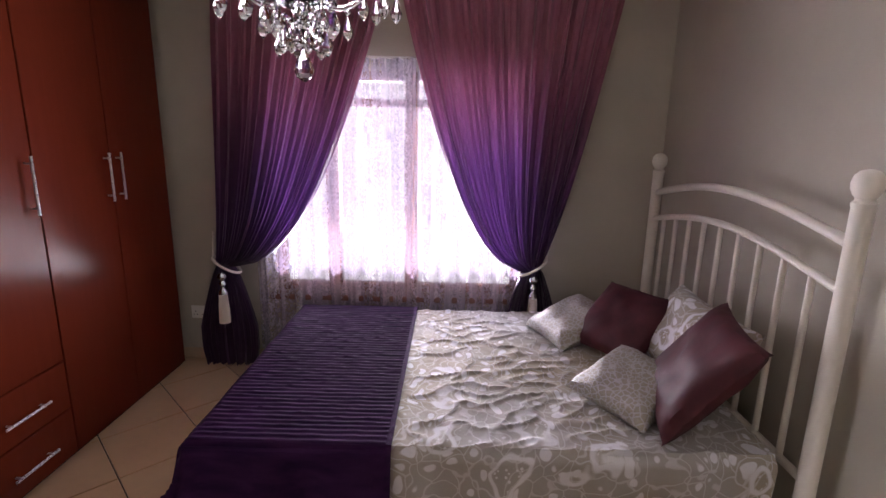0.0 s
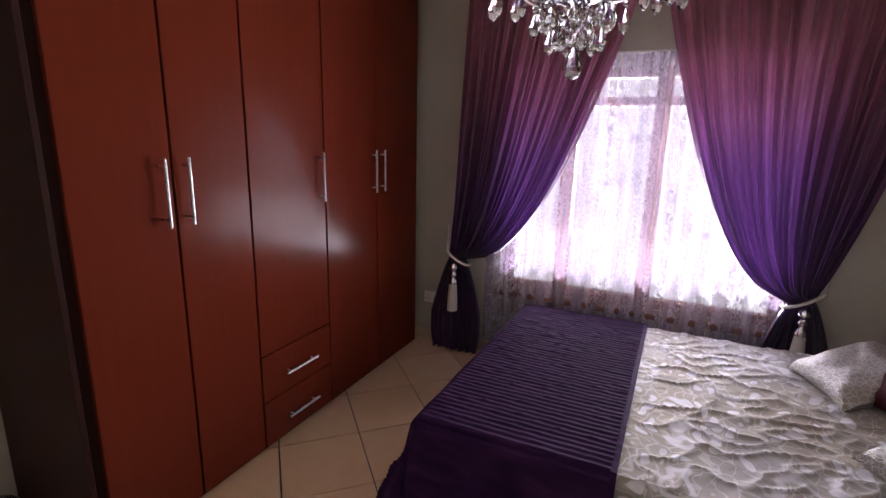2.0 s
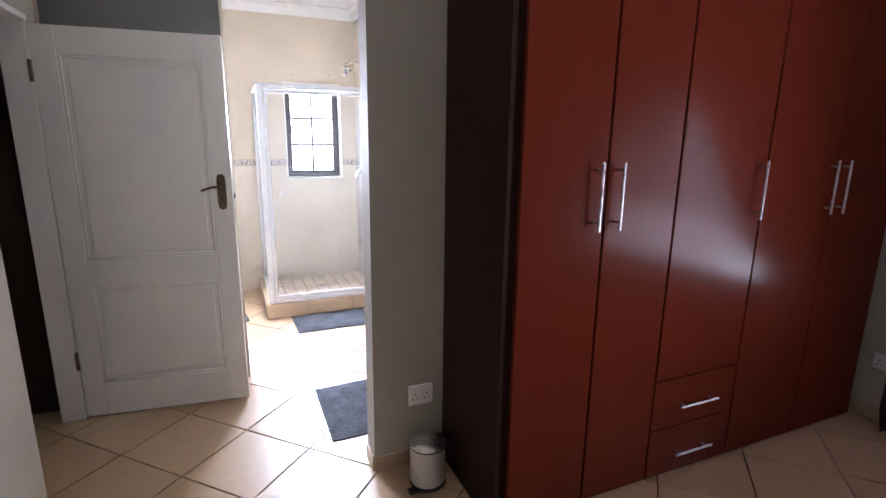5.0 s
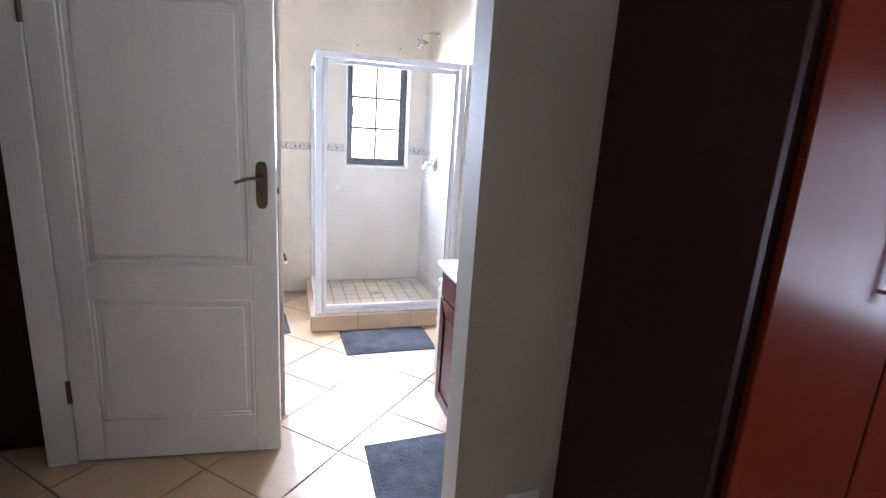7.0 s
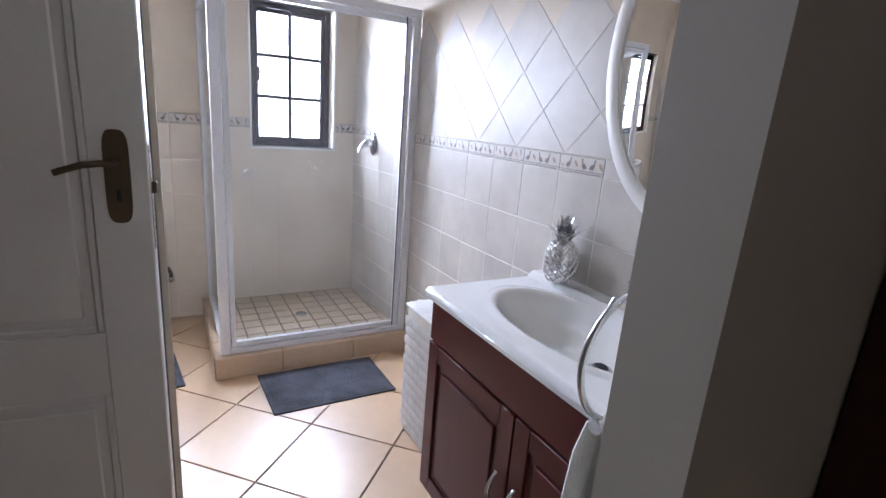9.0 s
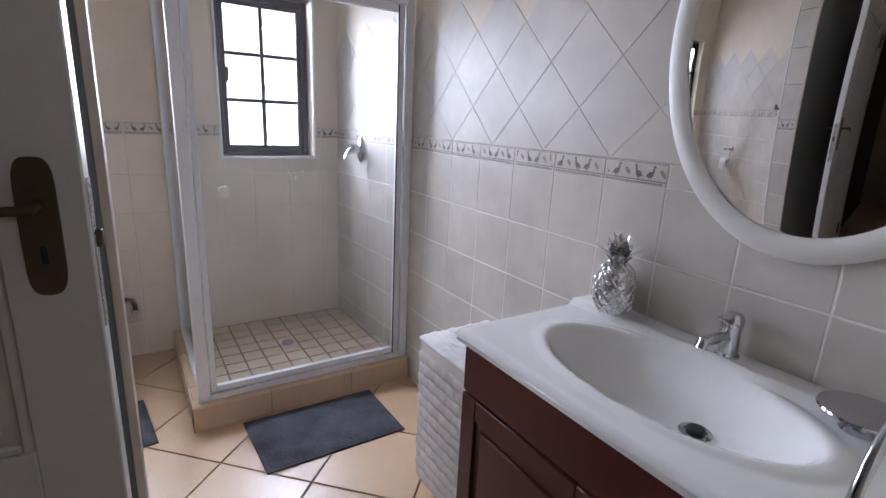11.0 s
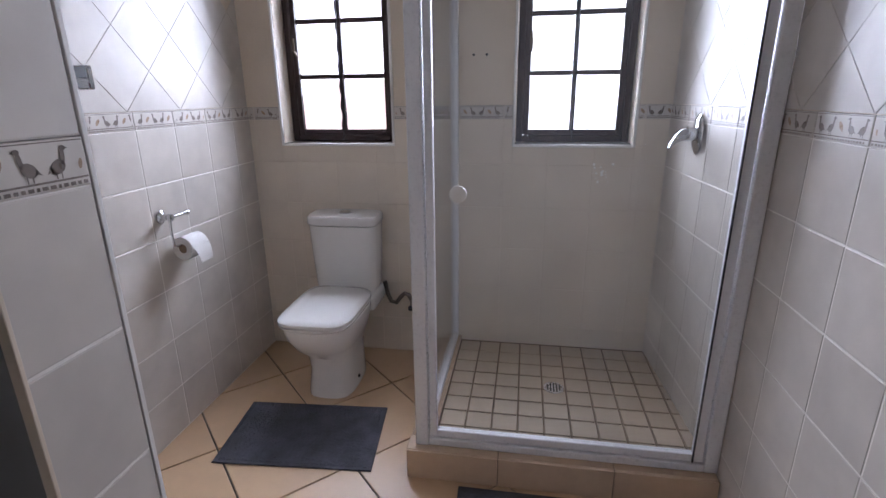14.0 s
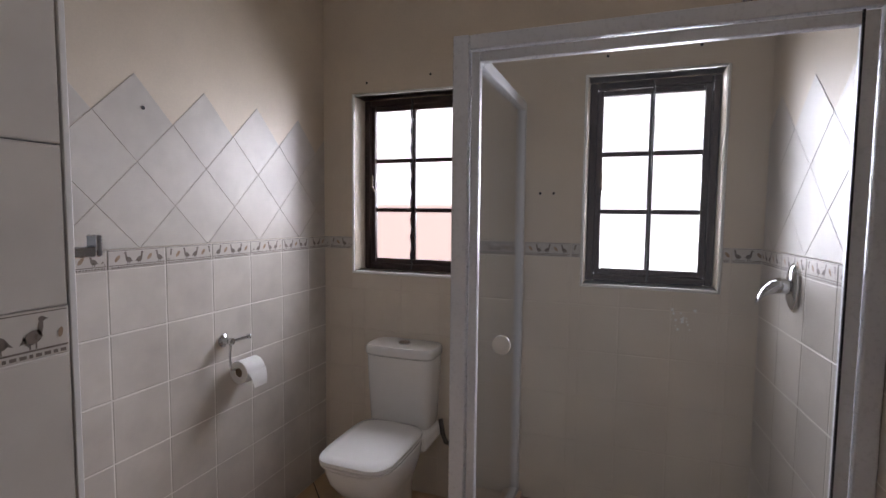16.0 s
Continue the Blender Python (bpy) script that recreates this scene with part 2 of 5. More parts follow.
def damask():
    """White cotton printed with grey-beige leaves, rings and scrolls."""
    s = Nodes("grey_white_damask_cotton")
    bend = s.n("TexNoise", Scale=5.0, Detail=2.0)
    s.l(s.coords(), bend.inputs["Vector"])
    va = s.n("VectorMath")
    va.operation = "MULTIPLY_ADD"
    s.l(bend.outputs["Color"], va.inputs[0])
    va.inputs[1].default_value = (0.22, 0.22, 0.22)
    s.l(s.coords((1.0, 0.75, 0.9)), va.inputs[2])
    petals = s.n("TexVoronoi", Scale=15.0)
    s.l(va.outputs[0], petals.inputs["Vector"])
    veins = s.n("TexVoronoi", Scale=15.0)
    veins.feature = "DISTANCE_TO_EDGE"
    s.l(va.outputs[0], veins.inputs["Vector"])
    heads = s.n("TexVoronoi", Scale=4.2)
    s.l(va.outputs[0], heads.inputs["Vector"])
    dots = s.n("TexVoronoi", Scale=48.0)
    s.l(s.coords(), dots.inputs["Vector"])
    leaf = s.ramp(petals.outputs["Distance"], [(0.30, (1, 1, 1)), (0.36, (0, 0, 0))])
    ring = s.ramp(heads.outputs["Distance"], [(0.22, (0, 0, 0)), (0.25, (1, 1, 1)), (0.30, (1, 1, 1)), (0.33, (0, 0, 0))])
    seed = s.ramp(dots.outputs["Distance"], [(0.24, (1, 1, 1)), (0.32, (0, 0, 0))])
    inner = s.ramp(heads.outputs["Distance"], [(0.20, (1, 1, 1)), (0.23, (0, 0, 0))])
    mask = s.mix(inner, leaf, seed)
    mask = s.mix(1.0, mask, ring, "LIGHTEN")
    edge = s.ramp(veins.outputs[0], [(0.02, (1, 1, 1)), (0.05, (0, 0, 0))])
    mask = s.mix(0.5, mask, edge, "LIGHTEN")
    ground = s.ramp(s.noise(1.6, 2), [(0.4, (0.42, 0.40, 0.38)), (0.6, (0.38, 0.33, 0.25))])
    c = s.mix(mask, ground, (0.76, 0.76, 0.79))
    c = s.mix(1.0, c, s.ramp(s.noise(500, 2), [(0.3, (0.88,) * 3), (0.7, (1, 1, 1))]), "MULTIPLY")
    s.l(c, s.bsdf.inputs["Base Color"])
    s.set(Roughness=0.7, Specular_IOR_Level=0.3, Sheen_Weight=0.1)
    s.bump(s.noise(22, 4), 0.35, 0.005)
    return s.mat


M["damask"] = damask()


def sequin():
    s = Nodes("silver_sequinned_cloth")
    v = s.n("TexVoronoi", Scale=160.0)
    s.l(s.coords(), v.inputs["Vector"])
    w = s.n("TexVoronoi", Scale=42.0)
    w.feature = "DISTANCE_TO_EDGE"
    s.l(s.coords(), w.inputs["Vector"])
    c = s.mix(s.ramp(w.outputs[0], [(0.04, (1, 1, 1)), (0.12, (0, 0, 0))]), (0.36, 0.33, 0.27), (0.52, 0.51, 0.52))
    s.l(c, s.bsdf.inputs["Base Color"])
    s.l(s.ramp(w.outputs[0], [(0.04, (0.8,) * 3), (0.12, (0.15,) * 3)]), s.bsdf.inputs["Metallic"])
    s.set(Roughness=0.42)
    s.bump(v.outputs["Distance"], 0.8, 0.004)
    return s.mat


M["sequin"] = sequin()


def runner_cloth():
    """Violet satin, woven in ribs that cross the bed."""
    s = Nodes("violet_ribbed_satin")
    fine = s.noise(160, 4)
    c = s.ramp(s.noise(14, 4, (0.3, 3, 1)), [(0.3, (0.020, 0.007, 0.031)), (0.7, (0.050, 0.016, 0.066))])
    s.l(c, s.bsdf.inputs["Base Color"])
    s.set(Roughness=0.75, Specular_IOR_Level=0.05)
    s.bump(fine, 0.3, 0.002)
    return s.mat


M["runner"] = runner_cloth()


# ---- building helpers ----
def bm_box(bm, a, b, bevel=0.0, seg=1, m=None):
    g = bmesh.ops.create_cube(bm, size=1)
    vs = g["verts"]
    for v in vs:
        v.co = Vector([a[i] + (v.co[i] + 0.5) * (b[i] - a[i]) for i in range(3)])
    if bevel:
        es = list({e for v in vs for e in v.link_edges})
        r = bmesh.ops.bevel(bm, geom=es, offset=bevel, segments=seg, affect="EDGES", profile=0.5)
        vs = list({v for f in r["faces"] for v in f.verts} | {v for v in vs if v.is_valid})
    if m is not None:
        for v in vs:
            v.co = m @ v.co
    return vs


def box(a, b, bevel=0.0, seg=1, m=None):
    bm = bmesh.new()
    bm_box(bm, a, b, bevel, seg, m)
    return bm


def bm_tube(bm, path, r, sides=12, closed=False, radii=None):
    """A round bar along a path of points."""
    pts = [Vector(p) for p in path]
    rings, n = [], len(pts)
    up = None
    for i, p in enumerate(pts):
        a = pts[(i - 1) % n] if closed or i else p
        b = pts[(i + 1) % n] if closed or i < n - 1 else p
        d = (b - a).normalized()
        if up is None:
            up = d.orthogonal().normalized()
        side = d.cross(up)
        if side.length < 1e-4:
            side = d.orthogonal()
        side.normalize()
        up = side.cross(d).normalized()
        rr = radii[i] if radii else r
        rings.append([bm.verts.new(p + (side * math.cos(q) + up * math.sin(q)) * rr) for q in [2 * math.pi * k / sides for k in range(sides)]])
    for i in range(n if closed else n - 1):
        one, two = rings[i], rings[(i + 1) % n]
        for k in range(sides):
            bm.faces.new((one[k], one[(k + 1) % sides], two[(k + 1) % sides], two[k]))
    if not closed:
        bm.faces.new(rings[0][::-1])
        bm.faces.new(rings[-1])


def tube(path, r, sides=12, closed=False, radii=None):
    bm = bmesh.new()
    bm_tube(bm, path, r, sides, closed, radii)
    return bm


def bm_lathe(bm, profile, centre=(0, 0, 0), seg=24, m=None, squash=(1, 1)):
    """Turns (radius, height) pairs round the upright axis."""
    rings = []
    for r, z in profile:
        ring = []
        for k in range(seg):
            q = 2 * math.pi * k / seg
            p = Vector((r * squash[0] * math.cos(q), r * squash[1] * math.sin(q), z))
            if m is not None:
                p = m @ p
            ring.append(bm.verts.new(p + Vector(centre)))
        rings.append(ring)
    for a, b in zip(rings, rings[1:]):
        for k in range(seg):
            bm.faces.new((a[k], a[(k + 1) % seg], b[(k + 1) % seg], b[k]))
    bm.faces.new(rings[0][::-1])
    bm.faces.new(rings[-1])


def lathe(profile, centre=(0, 0, 0), seg=24, m=None, squash=(1, 1)):
    bm = bmesh.new()
    bm_lathe(bm, profile, centre, seg, m, squash)
    return bm


def bm_loft(bm, rings, cap=True):
    """Skins closed rings of equal length."""
    rows = [[bm.verts.new(p) for p in ring] for ring in rings]
    n = len(rows[0])
    for a, b in zip(rows, rows[1:]):
        for k in range(n):
            bm.faces.new((a[k], a[(k + 1) % n], b[(k + 1) % n], b[k]))
    if cap:
        bm.faces.new(rows[0][::-1])
        bm.faces.new(rows[-1])
    return rows


def sheet(fn, nu, nv, thick=0.0):
    """A surface from fn(u, v), u and v from 0 to 1, with a thickness."""
    bm = bmesh.new()
    g = [[bm.verts.new(fn(i / nu, j / nv)) for i in range(nu + 1)] for j in range(nv + 1)]
    for j in range(nv):
        for i in range(nu):
            bm.faces.new((g[j][i], g[j][i + 1], g[j + 1][i + 1], g[j + 1][i]))
    if thick:
        bm.normal_update()
        back = [[bm.verts.new(v.co - v.normal * thick) for v in row] for row in g]
        for j in range(nv):
            for i in range(nu):
                bm.faces.new((back[j][i], back[j + 1][i], back[j + 1][i + 1], back[j][i + 1]))
        for i in range(nu):
            bm.faces.new((g[0][i], back[0][i], back[0][i + 1], g[0][i + 1]))
            bm.faces.new((g[nv][i + 1], back[nv][i + 1], back[nv][i], g[nv][i]))
        for j in range(nv):
            bm.faces.new((g[j + 1][0], back[j + 1][0], back[j][0], g[j][0]))
            bm.faces.new((g[j][nu], back[j][nu], back[j + 1][nu], g[j + 1][nu]))
    return bm


def mesh_of(name, bm, material, smooth=True):
    me = bpy.data.meshes.new(name)
    bmesh.ops.recalc_face_normals(bm, faces=bm.faces)
    bm.to_mesh(me)
    bm.free()
    me.materials.append(M[material])
    if smooth:
        me.set_sharp_from_angle(angle=radians(38))
    else:
        me.shade_flat()
    return me


def part(name, bm, material, parent, label="", smooth=True):
    ob = new(name, mesh_of(name, bm, material, smooth))
    ob.parent = parent
    ob.matrix_parent_inverse = parent.matrix_basis.inverted()
    return tagged(ob, label)


def thing(name, at, label, category, group=""):
    e = new(name)
    e.empty_display_size = 0.1
    e.matrix_basis = Matrix.Translation(at)
    return tagged(e, label, category, group)


def single(name, bm, material, label, category, group="", smooth=True):
    return tagged(new(name, mesh_of(name, bm, material, smooth)), label, category, group)


def structure(name, bm, material, label="", smooth=False):
    return tagged(new(name, mesh_of(name, bm, material, smooth)), label, "", "", "structure")


def arc(n, fn):
    return [fn(k / n) for k in range(n + 1)]


# ---- the plan ----
BX0, BX1, BY0, BY1 = -3.12, 0.60, 1.05, 5.10
TX0, TY0, TY1 = -6.34, 1.01, 3.11
OPEN_Y, WALL = 2.35, 0.15
TX1 = BX0 - 0.12
TOP, TOP_BATH = 2.78, 2.74
STUB_X0, STUB_X1, STUB_Y = -4.49, -4.34, 1.84
DOOR_X0, DOOR_X1, DOOR_TOP = -4.16, -3.33, 2.06
W_SH, W_WC = (2.365, 2.895), (1.20, 1.765)
WIN_Z = (1.135, 2.035)
BW_X, BW_Z = (-1.95, -0.27), (0.50, 1.97)
OUT, KINK = 0.24, -5.48


def wall_lean(x):
    """How far the basin wall stands into the room: inside the shower it runs slightly out of square."""
    return 0.055 * max(0.0, (KINK - x) / (KINK - TX0))



def wall(name, boxes, material, label):
    bm = bmesh.new()
    for a, b in boxes:
        bm_box(bm, a, b)
    return structure(name, bm, material, label)


slabs = bmesh.new()
for a, b in (((BX0, BY0), (BX1, BY1)), ((TX0, TY0), (BX0, TY1)), ((-4.49, -0.9), (-2.55, TY0)), ((TX1, TY1), (BX0, BY1)), ((-2.55, BY0 - WALL), (BX1, BY0)), ((BX0, TY0), (-2.55, BY0))):
    bm_box(slabs, (*a, -0.12), (*b, -0.008))
floor = structure("floor", slabs, "grout_dark", "dark grout bed under diagonal sand-coloured floor tiles")
wall("wall_window", [((BX0 - WALL, BY1, -0.12), (BW_X[0], BY1 + OUT, TOP)), ((BW_X[1], BY1, -0.12), (BX1 + WALL, BY1 + OUT, TOP)),
     ((BW_X[0], BY1, -0.12), (BW_X[1], BY1 + OUT, BW_Z[0])), ((BW_X[0], BY1, BW_Z[1]), (BW_X[1], BY1 + OUT, TOP))], "wall_grey", "grey painted bedroom wall round a wide window")
wall("wall_headboard", [((BX1, BY0 - WALL, -0.12), (BX1 + WALL, BY1, TOP))], "wall_grey", "plain grey painted wall behind the bed")
wall("wall_partition", [((TX1, OPEN_Y, -0.008), (BX0, BY1, TOP))], "wall_grey", "grey painted partition between bedroom and bathroom")
wall("wall_entrance", [((DOOR_X1, BY0 - WALL, -0.008), (BX1, BY0, TOP)), ((DOOR_X0, BY0 - WALL, DOOR_TOP), (DOOR_X1, TY0, TOP)), ((STUB_X1, BY0 - WALL, -0.008), (DOOR_X0, TY0 - 0.02, TOP))], "wall_grey", "grey painted wall with a doorway and light switch")
wall("wall_stub", [((STUB_X0, TY0, -0.008), (STUB_X1, STUB_Y, TOP_BATH))], "wall_shaded", "short grey stub wall with shade in its colour and a tiled end")
wall("wall_toilet", [((TX0 - OUT, TY0 - WALL, -0.12), (STUB_X1, TY0, TOP_BATH))], "wall_cream", "cream bathroom wall above the tiling")
basin_wall = bmesh.new()
bm_loft(basin_wall, [[Vector((x, y, z)) for x, y in ((TX0 - OUT, TY1 + WALL), (TX0 - OUT, TY1 - wall_lean(TX0 - OUT)), (KINK, TY1), (TX1, TY1), (TX1, TY1 + WALL))] for z in (-0.12, TOP_BATH)])
bmesh.ops.recalc_face_normals(basin_wall, faces=basin_wall.faces)
structure("wall_basin", basin_wall, "wall_cream", "cream bathroom wall above the tiling")
x0, x1 = TX0 - OUT, TX0
wall("wall_bathroom_windows", [((x0, TY0, -0.12), (x1, W_WC[0], TOP_BATH)), ((x0, W_WC[1], -0.12), (x1, W_SH[0], TOP_BATH)), ((x0, W_SH[1], -0.12), (x1, TY1, TOP_BATH)),
     *[((x0, w[0], -0.12), (x1, w[1], WIN_Z[0])) for w in (W_WC, W_SH)], *[((x0, w[0], WIN_Z[1]), (x1, w[1], TOP_BATH)) for w in (W_WC, W_SH)]], "wall_cream", "cream outer bathroom wall with two small windows")
structure("ceiling_bedroom", box((BX0 - WALL, BY0 - WALL, TOP), (BX1 + WALL, BY1 + OUT, TOP + 0.1)), "ceiling", "plain white bedroom ceiling")
structure("ceiling_bathroom", box((TX0 - OUT, BY0 - 2.3, TOP_BATH), (BX0 - WALL, TY1 + WALL, TOP_BATH + 0.14)), "ceiling", "plain white bathroom ceiling")
# passage behind the doorway
wall("wall_passage", [((STUB_X1 - 0.3, -0.9, -0.12), (STUB_X1 - 0.15, TY0 - WALL, TOP_BATH)), ((STUB_X1 - 0.3, -1.05, -0.12), (-2.4, -0.9, TOP_BATH)), ((-2.55, -0.9, -0.12), (-2.4, BY0 - WALL, TOP_BATH))], "wall_cream", "plain passage walls behind the doorway")
structure("ceiling_passage", box((STUB_X1 + 1.0, -1.05, TOP_BATH + 0.002), (-2.4, BY0 - WALL, TOP_BATH + 0.1)), "ceiling", "plain white passage ceiling")


def cornice(name, runs, z, size):
    bm = bmesh.new()
    for (ax, ay), (bx, by), (nx, ny) in runs:
        prof = [(0, -size), (0.008, -size), (0.02, -size * 0.72), (size * 0.45, -size * 0.3), (size * 0.75, -0.02), (size, -0.008), (size, 0), (0, 0)]
        bm_loft(bm, [[Vector((px + nx * d, py + ny * d, z + h)) for d, h in prof] for px, py in ((ax, ay), (bx, by))])
    structure(name, bm, "ceiling", "white moulded plaster cornice", True)


cornice("cornice_bathroom", [((TX0, TY0), (TX0, TY1), (1, 0)), ((TX0, TY1 - wall_lean(TX0)), (KINK, TY1), (0, -1)), ((KINK, TY1), (TX1, TY1), (0, -1)), ((TX0, TY0), (STUB_X0, TY0), (0, 1))], TOP_BATH, 0.09)
cornice("cornice_bedroom", [((BX0, BY1), (BX1, BY1), (0, -1)), ((BX1, BY0), (BX1, BY1), (-1, 0)), ((BX0, OPEN_Y), (BX0, BY1), (1, 0)), ((DOOR_X1, BY0), (BX1, BY0), (0, 1))], TOP, 0.08)

# tile skirting in the bedroom
def skirting(runs):
    base = structure("baseboard", box((BX1 - 0.004, BY1 - 0.012, 0.001), (BX1 - 0.001, BY1 - 0.009, 0.004)), "grout_dark", "tan ceramic tile skirting along the walls")
    for (ax, ay), (bx, by), (nx, ny) in runs:
        length = math.hypot(bx - ax, by - ay)
        n = max(1, round(length / 0.4))
        for k in range(n):
            p, q = k / n + 0.0025, (k + 1) / n - 0.0025
            xs = sorted((ax + (bx - ax) * p, ax + (bx - ax) * q + nx * 0.009))
            ys = sorted((ay + (by - ay) * p, ay + (by - ay) * q + ny * 0.009))
            if ax == bx:
                xs = sorted((ax + nx * 0.0005, ax + nx * 0.009))
            else:
                ys = sorted((ay + ny * 0.0005, ay + ny * 0.009))
                xs = sorted((ax + (bx - ax) * p, ax + (bx - ax) * q))
            part("skirting_tile", box((xs[0], ys[0], 0.0), (xs[1], ys[1], 0.075), 0.002), "skirting", base)


skirting([((BX0, BY1), (BX1, BY1), (0, -1)), ((BX0, OPEN_Y), (BX0, 2.683), (1, 0)), ((DOOR_X1, BY0), (BX1, BY0), (0, 1)), ((BX1, BY0), (BX1, BY1), (-1, 0)), ((STUB_X1, TY0), (STUB_X1, STUB_Y), (1, 0)), ((BX0, OPEN_Y), (TX1, OPEN_Y), (0, -1))])

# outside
# Plain emission for the cards outside the windows.
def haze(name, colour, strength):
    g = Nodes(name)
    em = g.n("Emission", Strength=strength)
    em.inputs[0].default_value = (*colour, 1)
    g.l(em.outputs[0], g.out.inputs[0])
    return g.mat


M["haze"] = haze("hazy_bright_sky", (0.97, 0.97, 1.0), 14.0)
M["haze_soft"] = haze("hazy_bright_garden", (0.97, 0.97, 1.0), 1.15)
# Sunlight on the garden wall, put in as emission of its own.
M["wall_glow"] = haze("glowing_sunlit_terracotta", (1.0, 0.80, 0.72), 8.0)
for nm, a, b, m in (("backdrop_west", (-14.1, -14, -0.12), (-14, 18, 9), "haze"), ("backdrop_north", (-7, 6.9, -0.12), (5, 7.0, 6), "haze_soft")):
    structure(nm, box(a, b), m, "blown-out hazy bright sky outside the windows")
structure("ground", box((-60, -60, -0.4), (60, 60, -0.13)), "garden", "garden ground outside the windows")
# Added card that glows where a sunlit terracotta wall stands outside.
structure("backdrop_garden_wall_glow", box((-10.2, -8, -0.13), (-9.95, 1.1, 1.55)), "wall_glow", "glowing pale terracotta card in place of a sunlit wall outside")


# ---- windows ----
def small_window(name, y0, y1):
    z0, z1 = WIN_Z
    w = thing(name, (TX0 - 0.1, (y0 + y1) / 2, z0), "small six-pane casement window in dark stained timber", "window")
    w["kind"] = "structure"
    xf = TX0 - 0.10
    fw, t = 0.034, 0.05
    for i, (a, b) in enumerate([((y0, z0), (y0 + fw, z1)), ((y1 - fw, z0), (y1, z1)), ((y0 + fw, z0), (y1 - fw, z0 + fw)), ((y0 + fw, z1 - fw), (y1 - fw, z1))]):
        part("window_frame", box((xf - t, a[0], a[1]), (xf, b[0], b[1]), 0.006), "dark_frame", w)
    s0, s1, q0, q1 = y0 + fw, y1 - fw, z0 + fw, z1 - fw
    sw = 0.026
    for a, b in [((s0, q0), (s0 + sw, q1)), ((s1 - sw, q0), (s1, q1)), ((s0 + sw, q0), (s1 - sw, q0 + sw)), ((s0 + sw, q1 - sw), (s1 - sw, q1))]:
        part("sash", box((xf - t + 0.01, a[0], a[1]), (xf - 0.008, b[0], b[1]), 0.004), "dark_frame", w)
    ym = (y0 + y1) / 2
    rows = [q0 + sw + (q1 - q0 - 2 * sw) * k / 3 for k in range(4)]
    part("glazing_bar", box((xf - 0.036, ym - 0.011, q0 + sw), (xf - 0.012, ym + 0.011, q1 - sw), 0.003), "dark_frame", w)
    for k in (1, 2):
        for a, b in ((s0 + sw, ym - 0.011), (ym + 0.011, s1 - sw)):
            part("glazing_bar", box((xf - 0.036, a, rows[k] - 0.011), (xf - 0.012, b, rows[k] + 0.011), 0.003), "dark_frame", w)
    for k in range(3):
        for a, b in ((s0 + sw, ym), (ym, s1 - sw)):
            p = part("pane", box((xf - 0.026, a, rows[k]), (xf - 0.022, b, rows[k + 1])), "pane", w, smooth=False)
            p.visible_shadow = False
    # twisted burglar bar
    pts = arc(40, lambda u: (xf + 0.012 + 0.004 * math.cos(u * 60), ym + 0.004 * math.sin(u * 60), z0 + 0.01 + u * (z1 - z0 - 0.02)))
    part("burglar_bar", tube(pts, 0.005, 6), "iron", w, "twisted black burglar bar")
    # tiled reveal and stay
    r = 0.012
    for a, b in [((y0 - 0.002, z0 - 0.014), (y1 + 0.002, z0)), ((y0 - 0.002, z1), (y1 + 0.002, z1 + 0.012)), ((y0 - 0.014, z0 - 0.014), (y0 - 0.002, z1 + 0.012)), ((y1 + 0.002, z0 - 0.014), (y1 + 0.014, z1 + 0.012))]:
        part("edge_trim", box((TX0 - 0.09, a[0], a[1]), (TX0 + 0.012, b[0], b[1]), 0.003), "white_paint", w, "white edge trim of the reveal")
    part("window_stay", tube([(xf + 0.006, y0 + 0.06, z0 + 0.42), (xf + 0.03, y0 + 0.06, z0 + 0.44), (xf + 0.03, y0 + 0.06, z0 + 0.5)], 0.007, 8), "brass", w, "dull brass window catch")
    return w


small_window("window_1", *W_SH)
small_window("window_2", *W_WC)


def bedroom_window():
    w = thing("window_3", (-1.15, BY1 + 0.1, BW_Z[0]), "wide timber window with two mullions and toplights", "window")
    w["kind"] = "structure"
    y0, y1 = BY1 + 0.06, BY1 + 0.13
    x0, x1 = BW_X
    z0, z1 = BW_Z
    f = 0.06
    mull = [-1.55, -1.02]
    part("window_frame", box((x0, y0, z0), (x0 + f, y1, z1), 0.006), "window_wood", w)
    part("window_frame", box((x1 - f, y0, z0), (x1, y1, z1), 0.006), "window_wood", w)
    part("window_frame", box((x0 + f, y0, z1 - f), (x1 - f, y1, z1), 0.006), "window_wood", w)
    part("window_frame", box((x0 + f, y0, z0), (x1 - f, y1, z0 + f), 0.006), "window_wood", w)
    xs = [x0 + f] + mull + [x1 - f]
    for m in mull:
        part("mullion", box((m - 0.045, y0 - 0.005, z0 + f), (m + 0.045, y1 - 0.004, z1 - f), 0.006), "window_wood", w)
    for a, b in zip(xs, xs[1:]):
        a2, b2 = a + (0.045 if a in mull else 0), b - (0.045 if b in mull else 0)
        part("transom", box((a2, y0, 1.745), (b2, y1, 1.80), 0.005), "window_wood", w)
        for p, q in ((z0 + f, 1.745), (1.80, z1 - f)):
            g = part("pane", box((a2, y0 + 0.03, p), (b2, y0 + 0.035, q)), "pane", w, smooth=False)
            g.visible_shadow = False
    part("window_sill", box((x0 - 0.03, BY1 - 0.05, z0 - 0.04), (x1 + 0.03, y0, z0), 0.008), "window_wood", w)


bedroom_window()


# ---- bedroom ----
def bar_handle(parent, p, q, out, r=0.006):
    """A bar on two short posts; out points away from the door."""
    p, q, out = Vector(p), Vector(q), Vector(out)
    h = part("handle", tube([p + out, q + out], r, 10), "steel", parent, "brushed steel bar handle")
    d = (q - p).normalized() * 0.03
    part("post", tube([p + d, p + d + out], r * 0.75, 8), "steel", h)
